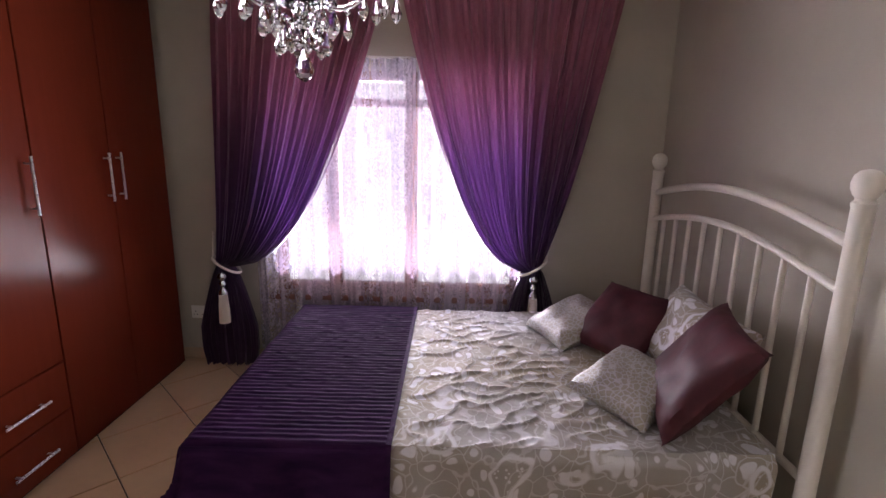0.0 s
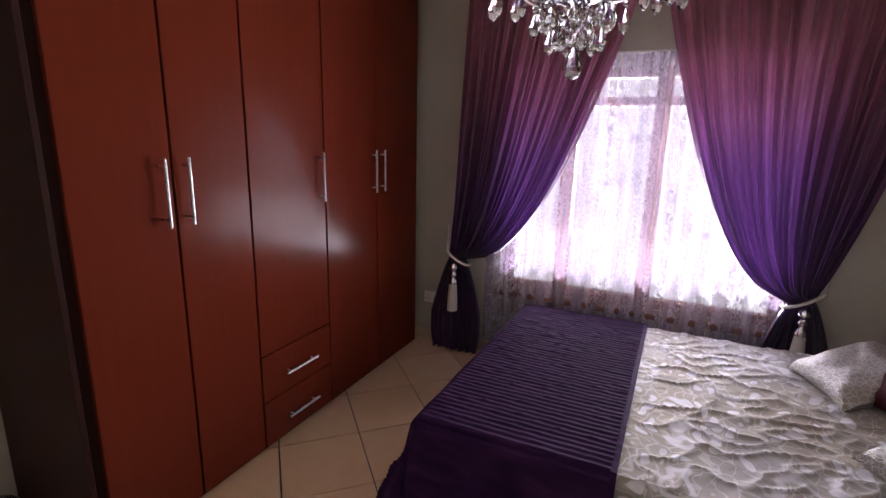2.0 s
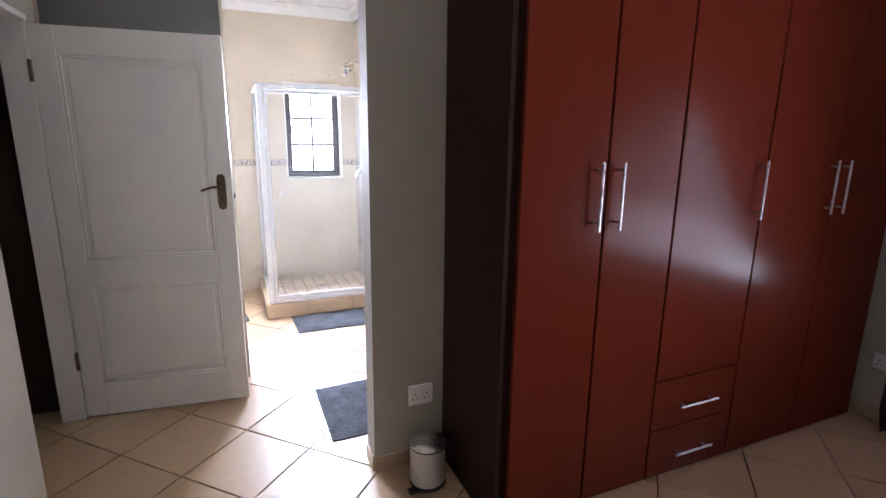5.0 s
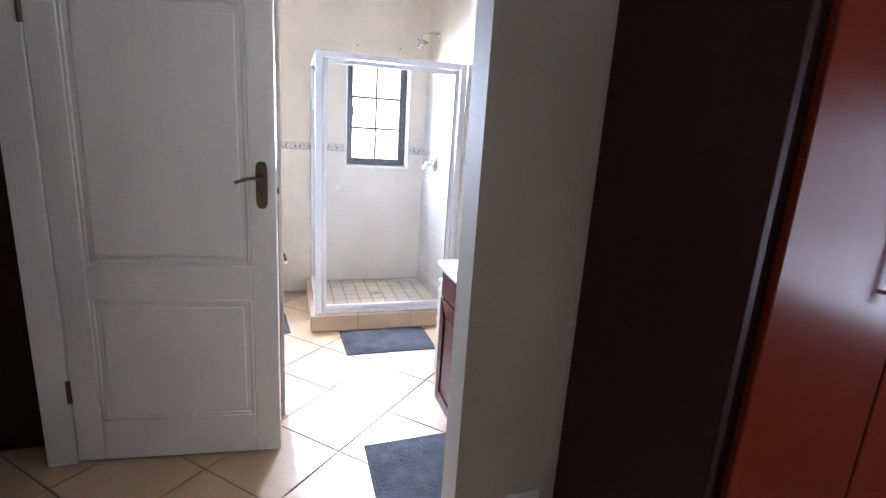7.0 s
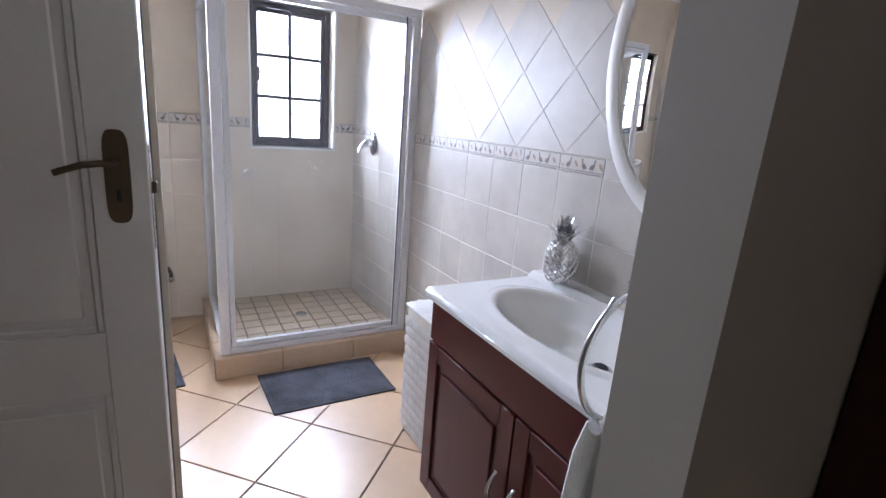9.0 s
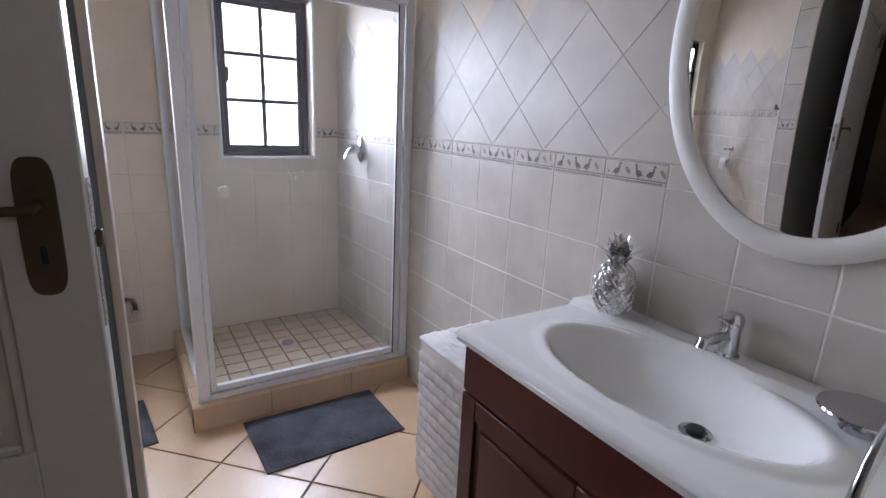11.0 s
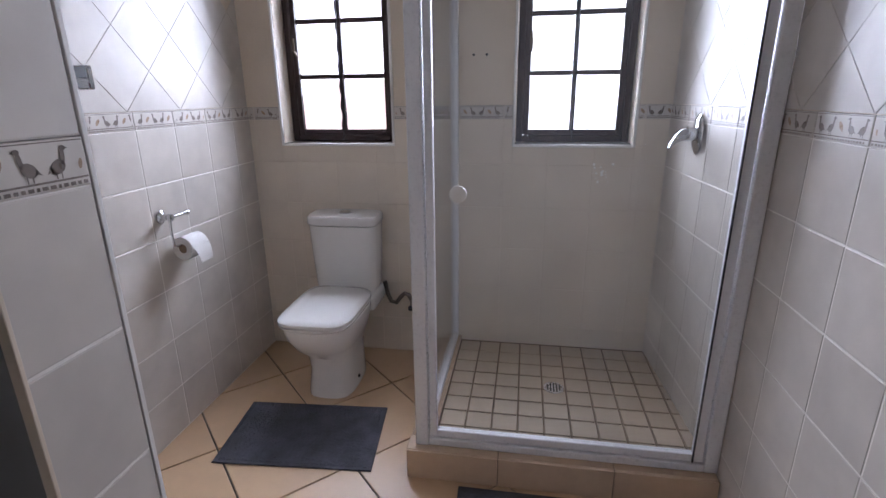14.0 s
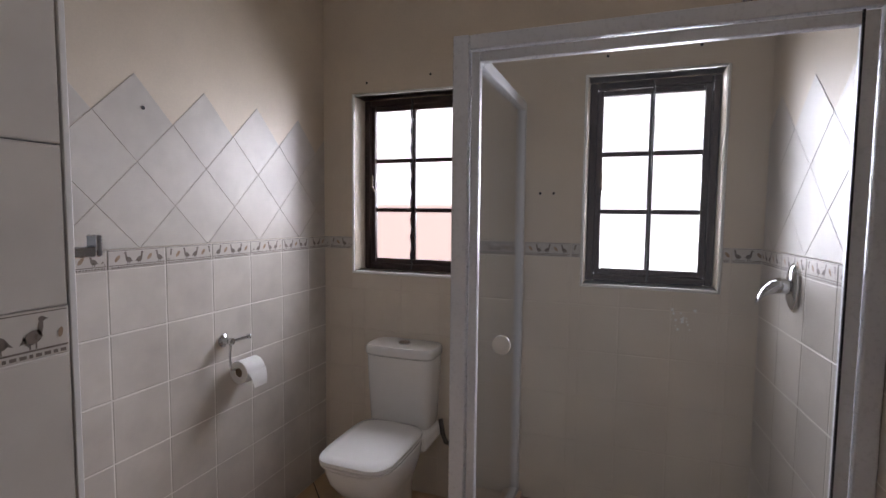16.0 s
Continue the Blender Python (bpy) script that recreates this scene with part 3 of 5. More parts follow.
    part("post", tube([q - d, q - d + out], r * 0.75, 8), "steel", h)


def wardrobe():
    xb, xf, y0, y1, top = BX0 + 0.004, -2.60, 2.688, 5.01, 2.62
    w = thing("wardrobe", ((xb + xf) / 2, (y0 + y1) / 2, 0), "tall glossy mahogany wardrobe with five doors and two drawers", "wardrobe")
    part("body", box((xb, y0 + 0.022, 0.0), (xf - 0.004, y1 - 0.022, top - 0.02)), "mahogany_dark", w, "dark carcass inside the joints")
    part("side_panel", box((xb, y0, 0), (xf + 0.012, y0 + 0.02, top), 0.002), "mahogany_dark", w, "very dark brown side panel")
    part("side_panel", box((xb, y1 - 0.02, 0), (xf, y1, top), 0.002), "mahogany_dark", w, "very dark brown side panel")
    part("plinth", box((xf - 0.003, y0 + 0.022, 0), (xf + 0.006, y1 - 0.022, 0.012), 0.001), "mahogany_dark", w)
    edges = [y0 + 0.052, 3.112, 3.472, 3.990, 4.490, y1 - 0.004]
    for i in range(5):
        a, b = edges[i] + 0.0025, edges[i + 1] - 0.0025
        if i in (1, 2, 3):
            a += 0.003
        z0 = 0.50 if i == 2 else 0.014
        d = part("door", box((xf, a, z0), (xf + 0.02, b, top - 0.01), 0.003), "mahogany", w)
        hy = {0: b - 0.045, 1: a + 0.045, 2: b - 0.04, 3: b - 0.045, 4: a + 0.045}[i]
        bar_handle(d, (xf + 0.02, hy, 1.20), (xf + 0.02, hy, 1.455), (0.032, 0, 0))
        if i == 2:
            for z0, z1 in ((0.014, 0.250), (0.256, 0.494)):
                dr = part("drawer_front", box((xf, a, z0), (xf + 0.02, b, z1), 0.003), "mahogany", w)
                ym, zm = (a + b) / 2, z1 - 0.13
                bar_handle(dr, (xf + 0.02, ym - 0.115, zm), (xf + 0.02, ym + 0.115, zm), (0.03, 0, 0))


wardrobe()


def bed():
    x0, x1, y0, y1, top = -1.65, 0.42, 3.42, 4.80, 0.465
    b = thing("double_bed", (-0.55, 4.05, 0), "double bed with cream enamelled metal headboard", "bed")
    part("mattress", box((x0, y0, 0.22), (x1, y1, top), 0.05, 4), "mattress", b)
    part("base", box((x0 + 0.02, y0 + 0.02, 0.1), (x1, y1 - 0.02, 0.22), 0.02), "mattress", b)
    for px in (x0 + 0.1, x1 - 0.1):
        for py in (y0 + 0.1, y1 - 0.1):
            part("leg", box((px - 0.03, py - 0.03, 0), (px + 0.03, py + 0.03, 0.1), 0.005), "black_rubber", b)
    # headboard
    hx, ya, yb = 0.49, 3.35, 4.87
    h = part("headboard", tube(arc(24, lambda u: (hx, ya + (yb - ya) * u, 1.262 + 0.098 * math.sin(math.pi * u))), 0.019, 12), "bed_paint", b)
    part("lower_rail", tube(arc(24, lambda u: (hx, ya + (yb - ya) * u, 1.105 + 0.095 * math.sin(math.pi * u))), 0.016, 12), "bed_paint", h)
    part("bottom_rail", tube([(hx, ya, 0.42), (hx, yb, 0.42)], 0.016, 12), "bed_paint", h)
    n = 10
    for k in range(1, n):
        u = k / n
        part("spindle", tube([(hx, ya + (yb - ya) * u, 0.42), (hx, ya + (yb - ya) * u, 1.105 + 0.095 * math.sin(math.pi * u))], 0.0125, 10), "bed_paint", h)
    for py in (ya, yb):
        prof = [(0.029, 0), (0.031, 0.02), (0.031, 1.38), (0.034, 1.385), (0.034, 1.395), (0.026, 1.402), (0.026, 1.41), (0.034, 1.42), (0.041, 1.436), (0.043, 1.455), (0.038, 1.477), (0.024, 1.492), (0.005, 1.497)]
        part("post", lathe(prof, (hx, py, 0), 20), "bed_paint", h)
    return b


bed()


def drape(x0, x1, y0, y1, top, hem, over_x0, over_y0, over_y1, wrinkle, ribs=0.0, seed=0.0, nu=90, nv=90, flare=0.05):
    """A cloth laid over the bed: flat on top, rounded at the edges, hanging at up to three sides."""
    r = 0.06

    def bend(s, lo, hi, ov_lo, ov_hi):
        """Arc length to place: (position, drop)."""
        length = hi - lo
        if s < 0:
            d = -s
            return (lo - min(d, r) * 0.5 - flare * max(0, d - r), max(0.0, d - r * 0.35)) if ov_lo else (lo, 0)
        if s > length:
            d = s - length
            return (hi + min(d, r) * 0.5 + flare * max(0, d - r), max(0.0, d - r * 0.35)) if ov_hi else (hi, 0)
        return lo + s, 0.0

    def fn(u, v):
        s = -over_x0 + u * (x1 - x0 + over_x0)
        q = -over_y0 + v * (y1 - y0 + over_y0 + over_y1)
        px, dx = bend(s, x0, x1, over_x0 > 0, False)
        py, dy = bend(q, y0, y1, over_y0 > 0, over_y1 > 0)
        d = max(dx, dy) if min(dx, dy) < 0.02 else max(dx, dy) * 0.93 + 0.03
        z = top - d
        p = Vector((s * 11.0 + seed, q * 11.0, seed))
        w = noise.fractal(p, 0.9, 2.0, 5) * wrinkle
        ridge = (1 - abs(noise.noise(Vector((s * 6 + q * 3.5 + seed, q * 13 - s * 5, 3 + seed))))) ** 7 * wrinkle * 1.9
        rib = ribs * math.sin(q * 2 * math.pi / 0.03) * (1 if d < 0.02 else 0.7)
        fade = min(1.0, max(0.0, u) * 9) if over_x0 == 0 else 1.0
        if d < 0.02:
            z += (w * 0.4 + ridge) * fade + rib
        else:
            fold = 0.022 * math.sin((q if dx > dy else s) * 17 + 2 * noise.noise(p * 0.6)) * min(1, d / 0.25)
            if dx >= dy:
                px -= fold + rib * 0.6 + 0.012
            if dy > dx:
                py += (fold + 0.012) * (-1 if q < 0 else 1)
        return Vector((px, py, max(z, hem)))

    return sheet(fn, nu, nv, 0.004)


single("bedspread", drape(-0.99, 0.40, 3.41, 4.81, 0.492, 0.03, 0, 0.44, 0.44, 0.0056, 0, 1.7, 190, 260, 0.03), "damask", "pale grey and white damask bedspread, crumpled", "bedspread")
throw = thing("bed_runner", (-1.33, 4.11, 0.50), "deep violet ribbed satin throw over the foot of the bed", "throw")
part("cloth", drape(-1.67, -0.955, 3.39, 4.83, 0.506, 0.012, 0.49, 0.49, 0.49, 0.0016, 0.0026, 5.1, 60, 400, 0.27), "runner", throw)
part("edge_binding", drape(-0.972, -0.951, 3.388, 4.832, 0.5095, 0.012, 0, 0.49, 0.49, 0.0012, 0, 5.1, 4, 200, 0.27), "runner", throw, "smooth violet satin edge binding")


def cushion(name, m, size, material, label, thick=0.13):
    n = 22
    if isinstance(size, tuple):
        sx, sy = size
    else:
        sx = sy = size

    def fn2(sign):
        def fn(u, v):
            a, b = 2 * u - 1, 2 * v - 1
            edge = max(0.0, (1 - a ** 4) * (1 - b ** 4)) ** 0.55
            pa = 1 - 0.09 * (1 - a * a) * abs(b) ** 3
            pb = 1 - 0.09 * (1 - b * b) * abs(a) ** 3
            w = noise.noise(Vector((a * 2.5 + sx * 7, b * 2.5, sign * 2 + thick * 9))) * 0.018 * edge
            return m @ Vector((a * pb * sx / 2, b * pa * sy / 2, sign * (edge * thick / 2 + 0.003) + w))
        return fn
    bm = sheet(fn2(1), n, n)
    other = sheet(fn2(-1), n, n)
    me = bpy.data.meshes.new("half")
    other.to_mesh(me)
    other.free()
    bm.from_mesh(me)
    bpy.data.meshes.remove(me)
    bmesh.ops.remove_doubles(bm, verts=bm.verts, dist=0.0065)
    return single(name, bm, material, label, "cushion", "cushions on the bed")


cushion("pillow", pose(0.335, 3.95, 0.685, 0, -58, 0), (0.40, 0.70), "damask", "plump damask pillow leaning on the headboard", 0.15)
cushion("cushion", pose(0.14, 4.26, 0.655, 0, -38, 34), 0.44, "satin", "plum satin scatter cushion on the bedspread")
cushion("cushion", pose(0.20, 3.61, 0.715, 4, -54, -16), 0.49, "satin", "plum satin scatter cushion against the pillow")
cushion("cushion", pose(-0.07, 4.46, 0.58, 0, -22, 20), 0.40, "sequin", "silver grey sequinned scatter cushion")
cushion("cushion", pose(0.01, 3.74, 0.575, 4, -15, 35), 0.385, "sequin", "silver grey sequinned scatter cushion")


def curtain(name, outer, inner, tie_x, tie_z, seed):
    """One tied-back curtain: outer(z) and inner(z) give its edges above the tie."""
    top, yb = 2.46, BY1 - 0.12
    c = thing(name, (tie_x, yb, 0), "ombre plum and violet satin curtain, tied back", "curtain", "curtains at the bedroom window")
    pleats = 13

    def fn(u, v):
        z = 0.015 + v * (top - 0.015)
        if z >= tie_z:
            k = (z - tie_z) / (top - tie_z)
            a, b = outer(k), inner(k)
            full = min(1, 0.35 + k * 1.5)
        else:
            k = (tie_z - z) / tie_z
            g = 0.06 + 0.15 * min(1, k * 1.7) ** 0.8 - 0.03 * max(0, k - 0.8) / 0.2
            a, b = tie_x - g if outer(1) < inner(1) else tie_x + g, tie_x + g * 0.9 if outer(1) < inner(1) else tie_x - g * 0.9
            full = 0.4 + 0.6 * k
        uu = u + 0.02 * math.sin(u * 9 + seed)
        x = a + (b - a) * uu
        ph = uu * pleats * 2 * math.pi + seed + 0.8 * math.sin(z * 1.7 + seed) * (1 - full * 0.5) + 2.6 * noise.noise(Vector((u * 4, z * 0.5, seed + 9)))
        amp = 0.030 * full * (0.75 + 0.7 * noise.noise(Vector((u * 5, z * 0.8, seed))))
        y = yb + amp * math.sin(ph) + 0.010 * math.sin(2.3 * ph + z * 2)
        sag = 0.035 * math.exp(-((z - tie_z - 0.12) / 0.15) ** 2) * u
        return Vector((x + 0.006 * math.cos(ph * 0.5), y - sag, z))
    part("cloth", sheet(fn, 190, 70), "curtain", c)
    # tie-back cord with bead and tassel
    side = -1 if outer(1) < inner(1) else 1
    loop = [(tie_x + 0.085 * math.cos(q), yb + 0.07 * math.sin(q), tie_z + 0.05 * math.cos(q) * side) for q in [2 * math.pi * k / 28 for k in range(28)]]
    cord = part("tieback", tube(loop, 0.009, 8, True), "bed_paint", c, "pale twisted tie-back cord")
    part("cord", tube([(tie_x + side * 0.085, yb, tie_z + 0.05), (tie_x + side * 0.12, BY1 - 0.02, tie_z + 0.2)], 0.008, 8), "bed_paint", c)
    ty = yb - 0.085
    part("tassel_head", lathe([(0.008, 0), (0.026, -0.015), (0.03, -0.03), (0.02, -0.05), (0.012, -0.055), (0.02, -0.07), (0.022, -0.08), (0.012, -0.095), (0.014, -0.11), (0.026, -0.125), (0.028, -0.145), (0.02, -0.15)][::-1], (tie_x, ty, tie_z - 0.03), 16), "chrome", cord, "faceted silver tassel head")
    sk = bmesh.new()
    for k in range(26):
        q = 2 * math.pi * k / 26
        bm_tube(sk, [(tie_x + 0.022 * math.cos(q), ty + 0.022 * math.sin(q), tie_z - 0.175), (tie_x + 0.03 * math.cos(q), ty + 0.03 * math.sin(q), tie_z - 0.27), (tie_x + 0.032 * math.cos(q), ty + 0.032 * math.sin(q), tie_z - 0.37)], 0.0042, 5)
    part("tassel_skirt", sk, "bed_paint", cord, "silver grey fringe")
    return c


curtain("curtain", lambda k: -2.30 + 0.09 * k, lambda k: -2.13 + 0.98 * k ** 0.5, -2.225, 0.72, 0.4)
curtain("curtain", lambda k: -0.17 + 0.44 * k ** 0.75, lambda k: -0.29 - 0.82 * k ** 0.5, -0.215, 0.74, 2.1)


def net_curtain():
    yb = BY1 - 0.055
    n = thing("net_curtain", (-1.15, yb, 0.3), "white floral lace net curtain gathered on a rod", "net curtain")

    def fn(u, v):
        x = -2.05 + u * 1.85
        z = 0.10 + v * 1.94
        ph = u * 34 * math.pi + 1.2 * math.sin(u * 13)
        return Vector((x, yb + 0.014 * math.sin(ph) + 0.006 * math.sin(ph * 2.3 + z), z + 0.006 * math.sin(ph)))
    part("cloth", sheet(fn, 240, 20), "lace", n)
    part("rod", tube([(-2.1, yb, 2.035), (-0.15, yb, 2.035)], 0.009, 10), "steel", n)
    for x in (-2.1, -0.15):
        part("bracket", box((x - 0.012, yb - 0.012, 2.02), (x + 0.012, BY1 - 0.002, 2.05), 0.003), "steel", n)


net_curtain()
rail = thing("curtain_rail", (-1.03, BY1 - 0.1, 2.5), "steel curtain rail above the window", "curtain rail")
part("rod", tube([(-2.45, BY1 - 0.12, 2.465), (0.38, BY1 - 0.12, 2.465)], 0.014, 12), "steel", rail)
for x in (-2.4, -1.03, 0.33):
    part("bracket", tube([(x, BY1 - 0.12, 2.465), (x, BY1 - 0.001, 2.465)], 0.010, 8), "steel", rail)


def chandelier():
    cx, cy, zb = -1.165, 3.24, 1.715
    c = thing("chandelier", (cx, cy, zb), "crystal chandelier with hanging glass drops", "chandelier")
    part("ceiling_rose", lathe([(0.065, TOP), (0.065, TOP - 0.015), (0.03, TOP - 0.04), (0.01, TOP - 0.05)][::-1], (cx, cy, 0), 20), "chrome", c)
    part("chain", tube([(cx, cy, TOP - 0.04), (cx, cy, 2.3)], 0.006, 8), "chrome", c)
    part("stem", lathe([(0.012, 1.87), (0.03, 1.89), (0.045, 1.92), (0.03, 1.96), (0.016, 2.0), (0.03, 2.06), (0.04, 2.1), (0.02, 2.15), (0.014, 2.24), (0.02, 2.3)], (cx, cy, 0), 16), "crystal", c, "turned glass stem")
    part("bowl", lathe([(0.02, 1.885), (0.06, 1.895), (0.09, 1.915), (0.095, 1.925), (0.06, 1.922), (0.02, 1.915)], (cx, cy, 0), 24), "crystal", c, "scalloped glass bowl")

    def drop(x, y, z, s, parent):
        bm = bmesh.new()
        bm_lathe(bm, [(0.001, 0), (0.009 * s, -0.008 * s), (0.009 * s, -0.014 * s), (0.001, -0.022 * s)][::-1], (x, y, z), 8)
        bm_lathe(bm, [(0.001, -0.024 * s), (0.010 * s, -0.045 * s), (0.017 * s, -0.062 * s), (0.013 * s, -0.078 * s), (0.002, -0.09 * s)][::-1], (x, y, z), 8)
        part("drop", bm, "crystal", parent, smooth=False)
    for k in range(5):
        q = 2 * math.pi * (k + 0.3) / 5
        e = (math.cos(q), math.sin(q))
        pts = arc(14, lambda u: (cx + e[0] * 0.21 * u, cy + e[1] * 0.21 * u, 1.94 - 0.055 * math.sin(math.pi * u * 1.05) + 0.03 * u))
        a = part("arm", tube(pts, 0.008, 8), "crystal", c, "curved glass arm")
        ex, ey = cx + e[0] * 0.21, cy + e[1] * 0.21
        part("drip_pan", lathe([(0.012, 1.955), (0.035, 1.962), (0.052, 1.975), (0.05, 1.98), (0.015, 1.968)], (ex, ey, 0), 18), "crystal", a)
        part("candle_sleeve", lathe([(0.013, 1.97), (0.013, 2.06), (0.010, 2.062)], (ex, ey, 0), 12), "plastic", a, "white candle sleeve")
        part("bulb", lathe([(0.008, 2.06), (0.016, 2.085), (0.014, 2.11), (0.003, 2.145)], (ex, ey, 0), 12), "crystal", a, "clear candle bulb")
        for j in range(4):
            r = 2 * math.pi * j / 4 + q
            drop(ex + 0.046 * math.cos(r), ey + 0.046 * math.sin(r), 1.965, 1.0, a)
        drop(cx + e[0] * 0.12, cy + e[1] * 0.12, 1.90, 0.9, a)
    for k in range(9):
        q = 2 * math.pi * k / 9
        drop(cx + 0.085 * math.cos(q), cy + 0.085 * math.sin(q), 1.91, 1.0, c)
    for k in range(6):
        q = 2 * math.pi * (k + 0.5) / 6
        drop(cx + 0.045 * math.cos(q), cy + 0.045 * math.sin(q), 1.875, 1.05, c)
        drop(cx + 0.065 * math.cos(q + 0.5), cy + 0.065 * math.sin(q + 0.5), 1.85, 0.9, c)
    bm = bmesh.new()
    bm_lathe(bm, [(0.002, 1.79), (0.012, 1.80), (0.012, 1.81), (0.004, 1.82), (0.004, 1.83), (0.014, 1.845), (0.014, 1.86), (0.008, 1.885)], (cx, cy, 0), 10)
    bm_lathe(bm, [(0.004, 1.705), (0.02, 1.716), (0.027, 1.735), (0.02, 1.757), (0.006, 1.785), (0.003, 1.80)], (cx, cy, 0), 12)
    part("finial", bm, "crystal", c, "large faceted glass finial", False)


chandelier()


def plate_socket(name, p, normal, w, h, label, holes=True):
    """A wall plate; normal is an axis direction."""
    n = Vector(normal)
    t = Vector((-n.y, n.x, 0))
    m = Matrix((( t.x, n.x, 0, p[0]), (t.y, n.y, 0, p[1]), (0, 0, 1, p[2]), (0, 0, 0, 1)))
    s = thing(name, p, label, "switch" if "switch" in name else "socket")
    part("plate", box((-w / 2, 0.001, -h / 2), (w / 2, 0.012, h / 2), 0.003, m=m), "plastic", s)
    if holes:
        for sx in (-0.25, 0.25):
            for dx, dz in ((0, 0.016), (-0.011, -0.005), (0.011, -0.005)):
                q = m @ Vector((sx * w + dx, 0.0125, dz - 0.012))
                part("pin_hole", tube([q, q - n * 0.002], 0.004, 8), "black_rubber", s)
            part("rocker", box((sx * w - 0.008, 0.012, 0.026), (sx * w + 0.008, 0.016, 0.042), 0.001, m=m), "plastic", s)
    else:
        part("rocker", box((-0.012, 0.012, -0.025), (0.012, 0.017, 0.025), 0.002, m=m), "plastic", s)


plate_socket("wall_socket", (-2.49, BY1, 0.345), (0, -1, 0), 0.12, 0.09, "white double wall socket beside the curtain")
plate_socket("wall_socket", (BX0, 2.575, 0.355), (1, 0, 0), 0.12, 0.10, "white double wall socket above the pedal bin")
plate_socket("light_switch", (-3.25, BY0, 1.34), (0, 1, 0), 0.075, 0.115, "white light switch beside the doorway", False)


def pedal_bin():
    x, y = -2.965, 2.555
    b = thing("pedal_bin", (x, y, 0), "small white pedal bin with black lid rim", "bin")
    part("bucket", lathe([(0.076, 0.012), (0.08, 0.02), (0.08, 0.188), (0.076, 0.19)], (x, y, 0), 28), "bin_white", b, "white enamelled bucket")
    part("base_ring", lathe([(0.082, 0), (0.084, 0.006), (0.082, 0.016)], (x, y, 0), 28), "black_rubber", b)
    part("rim", lathe([(0.079, 0.186), (0.082, 0.188), (0.082, 0.195), (0.078, 0.197)], (x, y, 0), 28), "black_rubber", b, "black plastic rim")
    part("lid", lathe([(0.083, 0.196), (0.083, 0.205), (0.07, 0.218), (0.04, 0.226), (0.002, 0.229)], (x, y, 0), 28), "steel", b, "brushed steel domed lid")
    part("pedal", box((x + 0.03, y - 0.11, 0.008), (x + 0.075, y - 0.06, 0.016), 0.003), "black_rubber", b)


pedal_bin()


# ---- doorway ----
def entry_door():
    hx, hy = -4.135, 1.005
    fx, fy = -4.045, 1.832
    d = Vector((fx - hx, fy - hy, 0))
    wd = d.length
    d.normalize()
    nrm = Vector((d.y, -d.x, 0))
    m = Matrix(((d.x, nrm.x, 0, hx), (d.y, nrm.y, 0, hy), (0, 0, 1, 0), (0, 0, 0, 1)))
    top = 2.03
    o = thing("door_1", (hx, hy, 0), "white two-panel door standing open", "door")
    o["kind"] = "structure"
    leaf = bmesh.new()
    s, t = 0.105, 0.04
    rails = [(0.012, 0.20), (0.745, 0.895), (1.90, top)]
    bm_box(leaf, (0, -t, 0.012), (s, 0, top), 0.003, 1)
    bm_box(leaf, (wd - s, -t, 0.012), (wd, 0, top), 0.003, 1)
    for a, b in rails:
        bm_box(leaf, (s, -t + 0.0005, a), (wd - s, -0.0005, b), 0.002, 1)
    for v in leaf.verts:
        v.co = m @ v.co
    lf = part("leaf", leaf, "white_paint", o)
    for a, b in ((0.20, 0.745), (0.895, 1.90)):
        bm = bmesh.new()
        bm_box(bm, (s - 0.004, -t + 0.012, a - 0.004), (wd - s + 0.004, -0.012, b + 0.004))
        for sgn in (0, 1):
            f = -0.011 if sgn else -t + 0.011
            g = -0.005 if sgn else -t + 0.005
            lo = (s + 0.035, min(f, g) - 0.002, a + 0.035)
            bm_box(bm, lo, (wd - s - 0.035, max(f, g), b - 0.035), 0.004, 1)
            # moulding round the panel
            for p, q in (((s, a), (s + 0.016, b)), ((wd - s - 0.016, a), (wd - s, b)), ((s + 0.016, a), (wd - s - 0.016, a + 0.016)), ((s + 0.016, b - 0.016), (wd - s - 0.016, b))):
                bm_box(bm, (p[0], min(f, g) - 0.001, p[1]), (q[0], max(f, g) + 0.002, q[1]), 0.004, 1)
        for v in bm.verts:
            v.co = m @ v.co
        part("panel", bm, "white_paint", lf)
    for side, y in ((1, 0.0), (-1, -t)):
        yy = (y, y + 0.005 * side)
        pl = bmesh.new()
        pts = []
        for k in range(24):
            q = 2 * math.pi * k / 24
            pts.append((wd - 0.055 + 0.023 * math.copysign(abs(math.cos(q)) ** 0.6, math.cos(q)), 1.235 + 0.095 * math.copysign(abs(math.sin(q)) ** 0.35, math.sin(q))))
        bm_loft(pl, [[m @ Vector((a, w, b)) for a, b in pts] for w in (y, y + 0.004 * side)])
        hp = part("handle_plate", pl, "brass", lf, "dull brass handle plate with keyhole")
        yh = y + side * 0.045
        part("lever", tube([m @ Vector(p) for p in ((wd - 0.055, y, 1.265), (wd - 0.055, yh, 1.265), (wd - 0.075, yh, 1.266), (wd - 0.105, yh, 1.262), (wd - 0.14, yh, 1.25), (wd - 0.15, yh, 1.246))], 0.0065, 10), "brass", hp)
        part("keyhole", box((wd - 0.059, min(y, y + 0.0048 * side), 1.185), (wd - 0.051, max(y, y + 0.0048 * side), 1.21), 0.0, m=m), "black_rubber", hp)
    part("latch_plate", box((wd, -t / 2 - 0.011, 1.08), (wd + 0.002, -t / 2 + 0.011, 1.30), 0.0005, m=m), "steel", lf, "steel latch plate")
    part("latch", box((wd, -t / 2 - 0.006, 1.20), (wd + 0.011, -t / 2 + 0.006, 1.225), 0.002, m=m), "brass", lf)
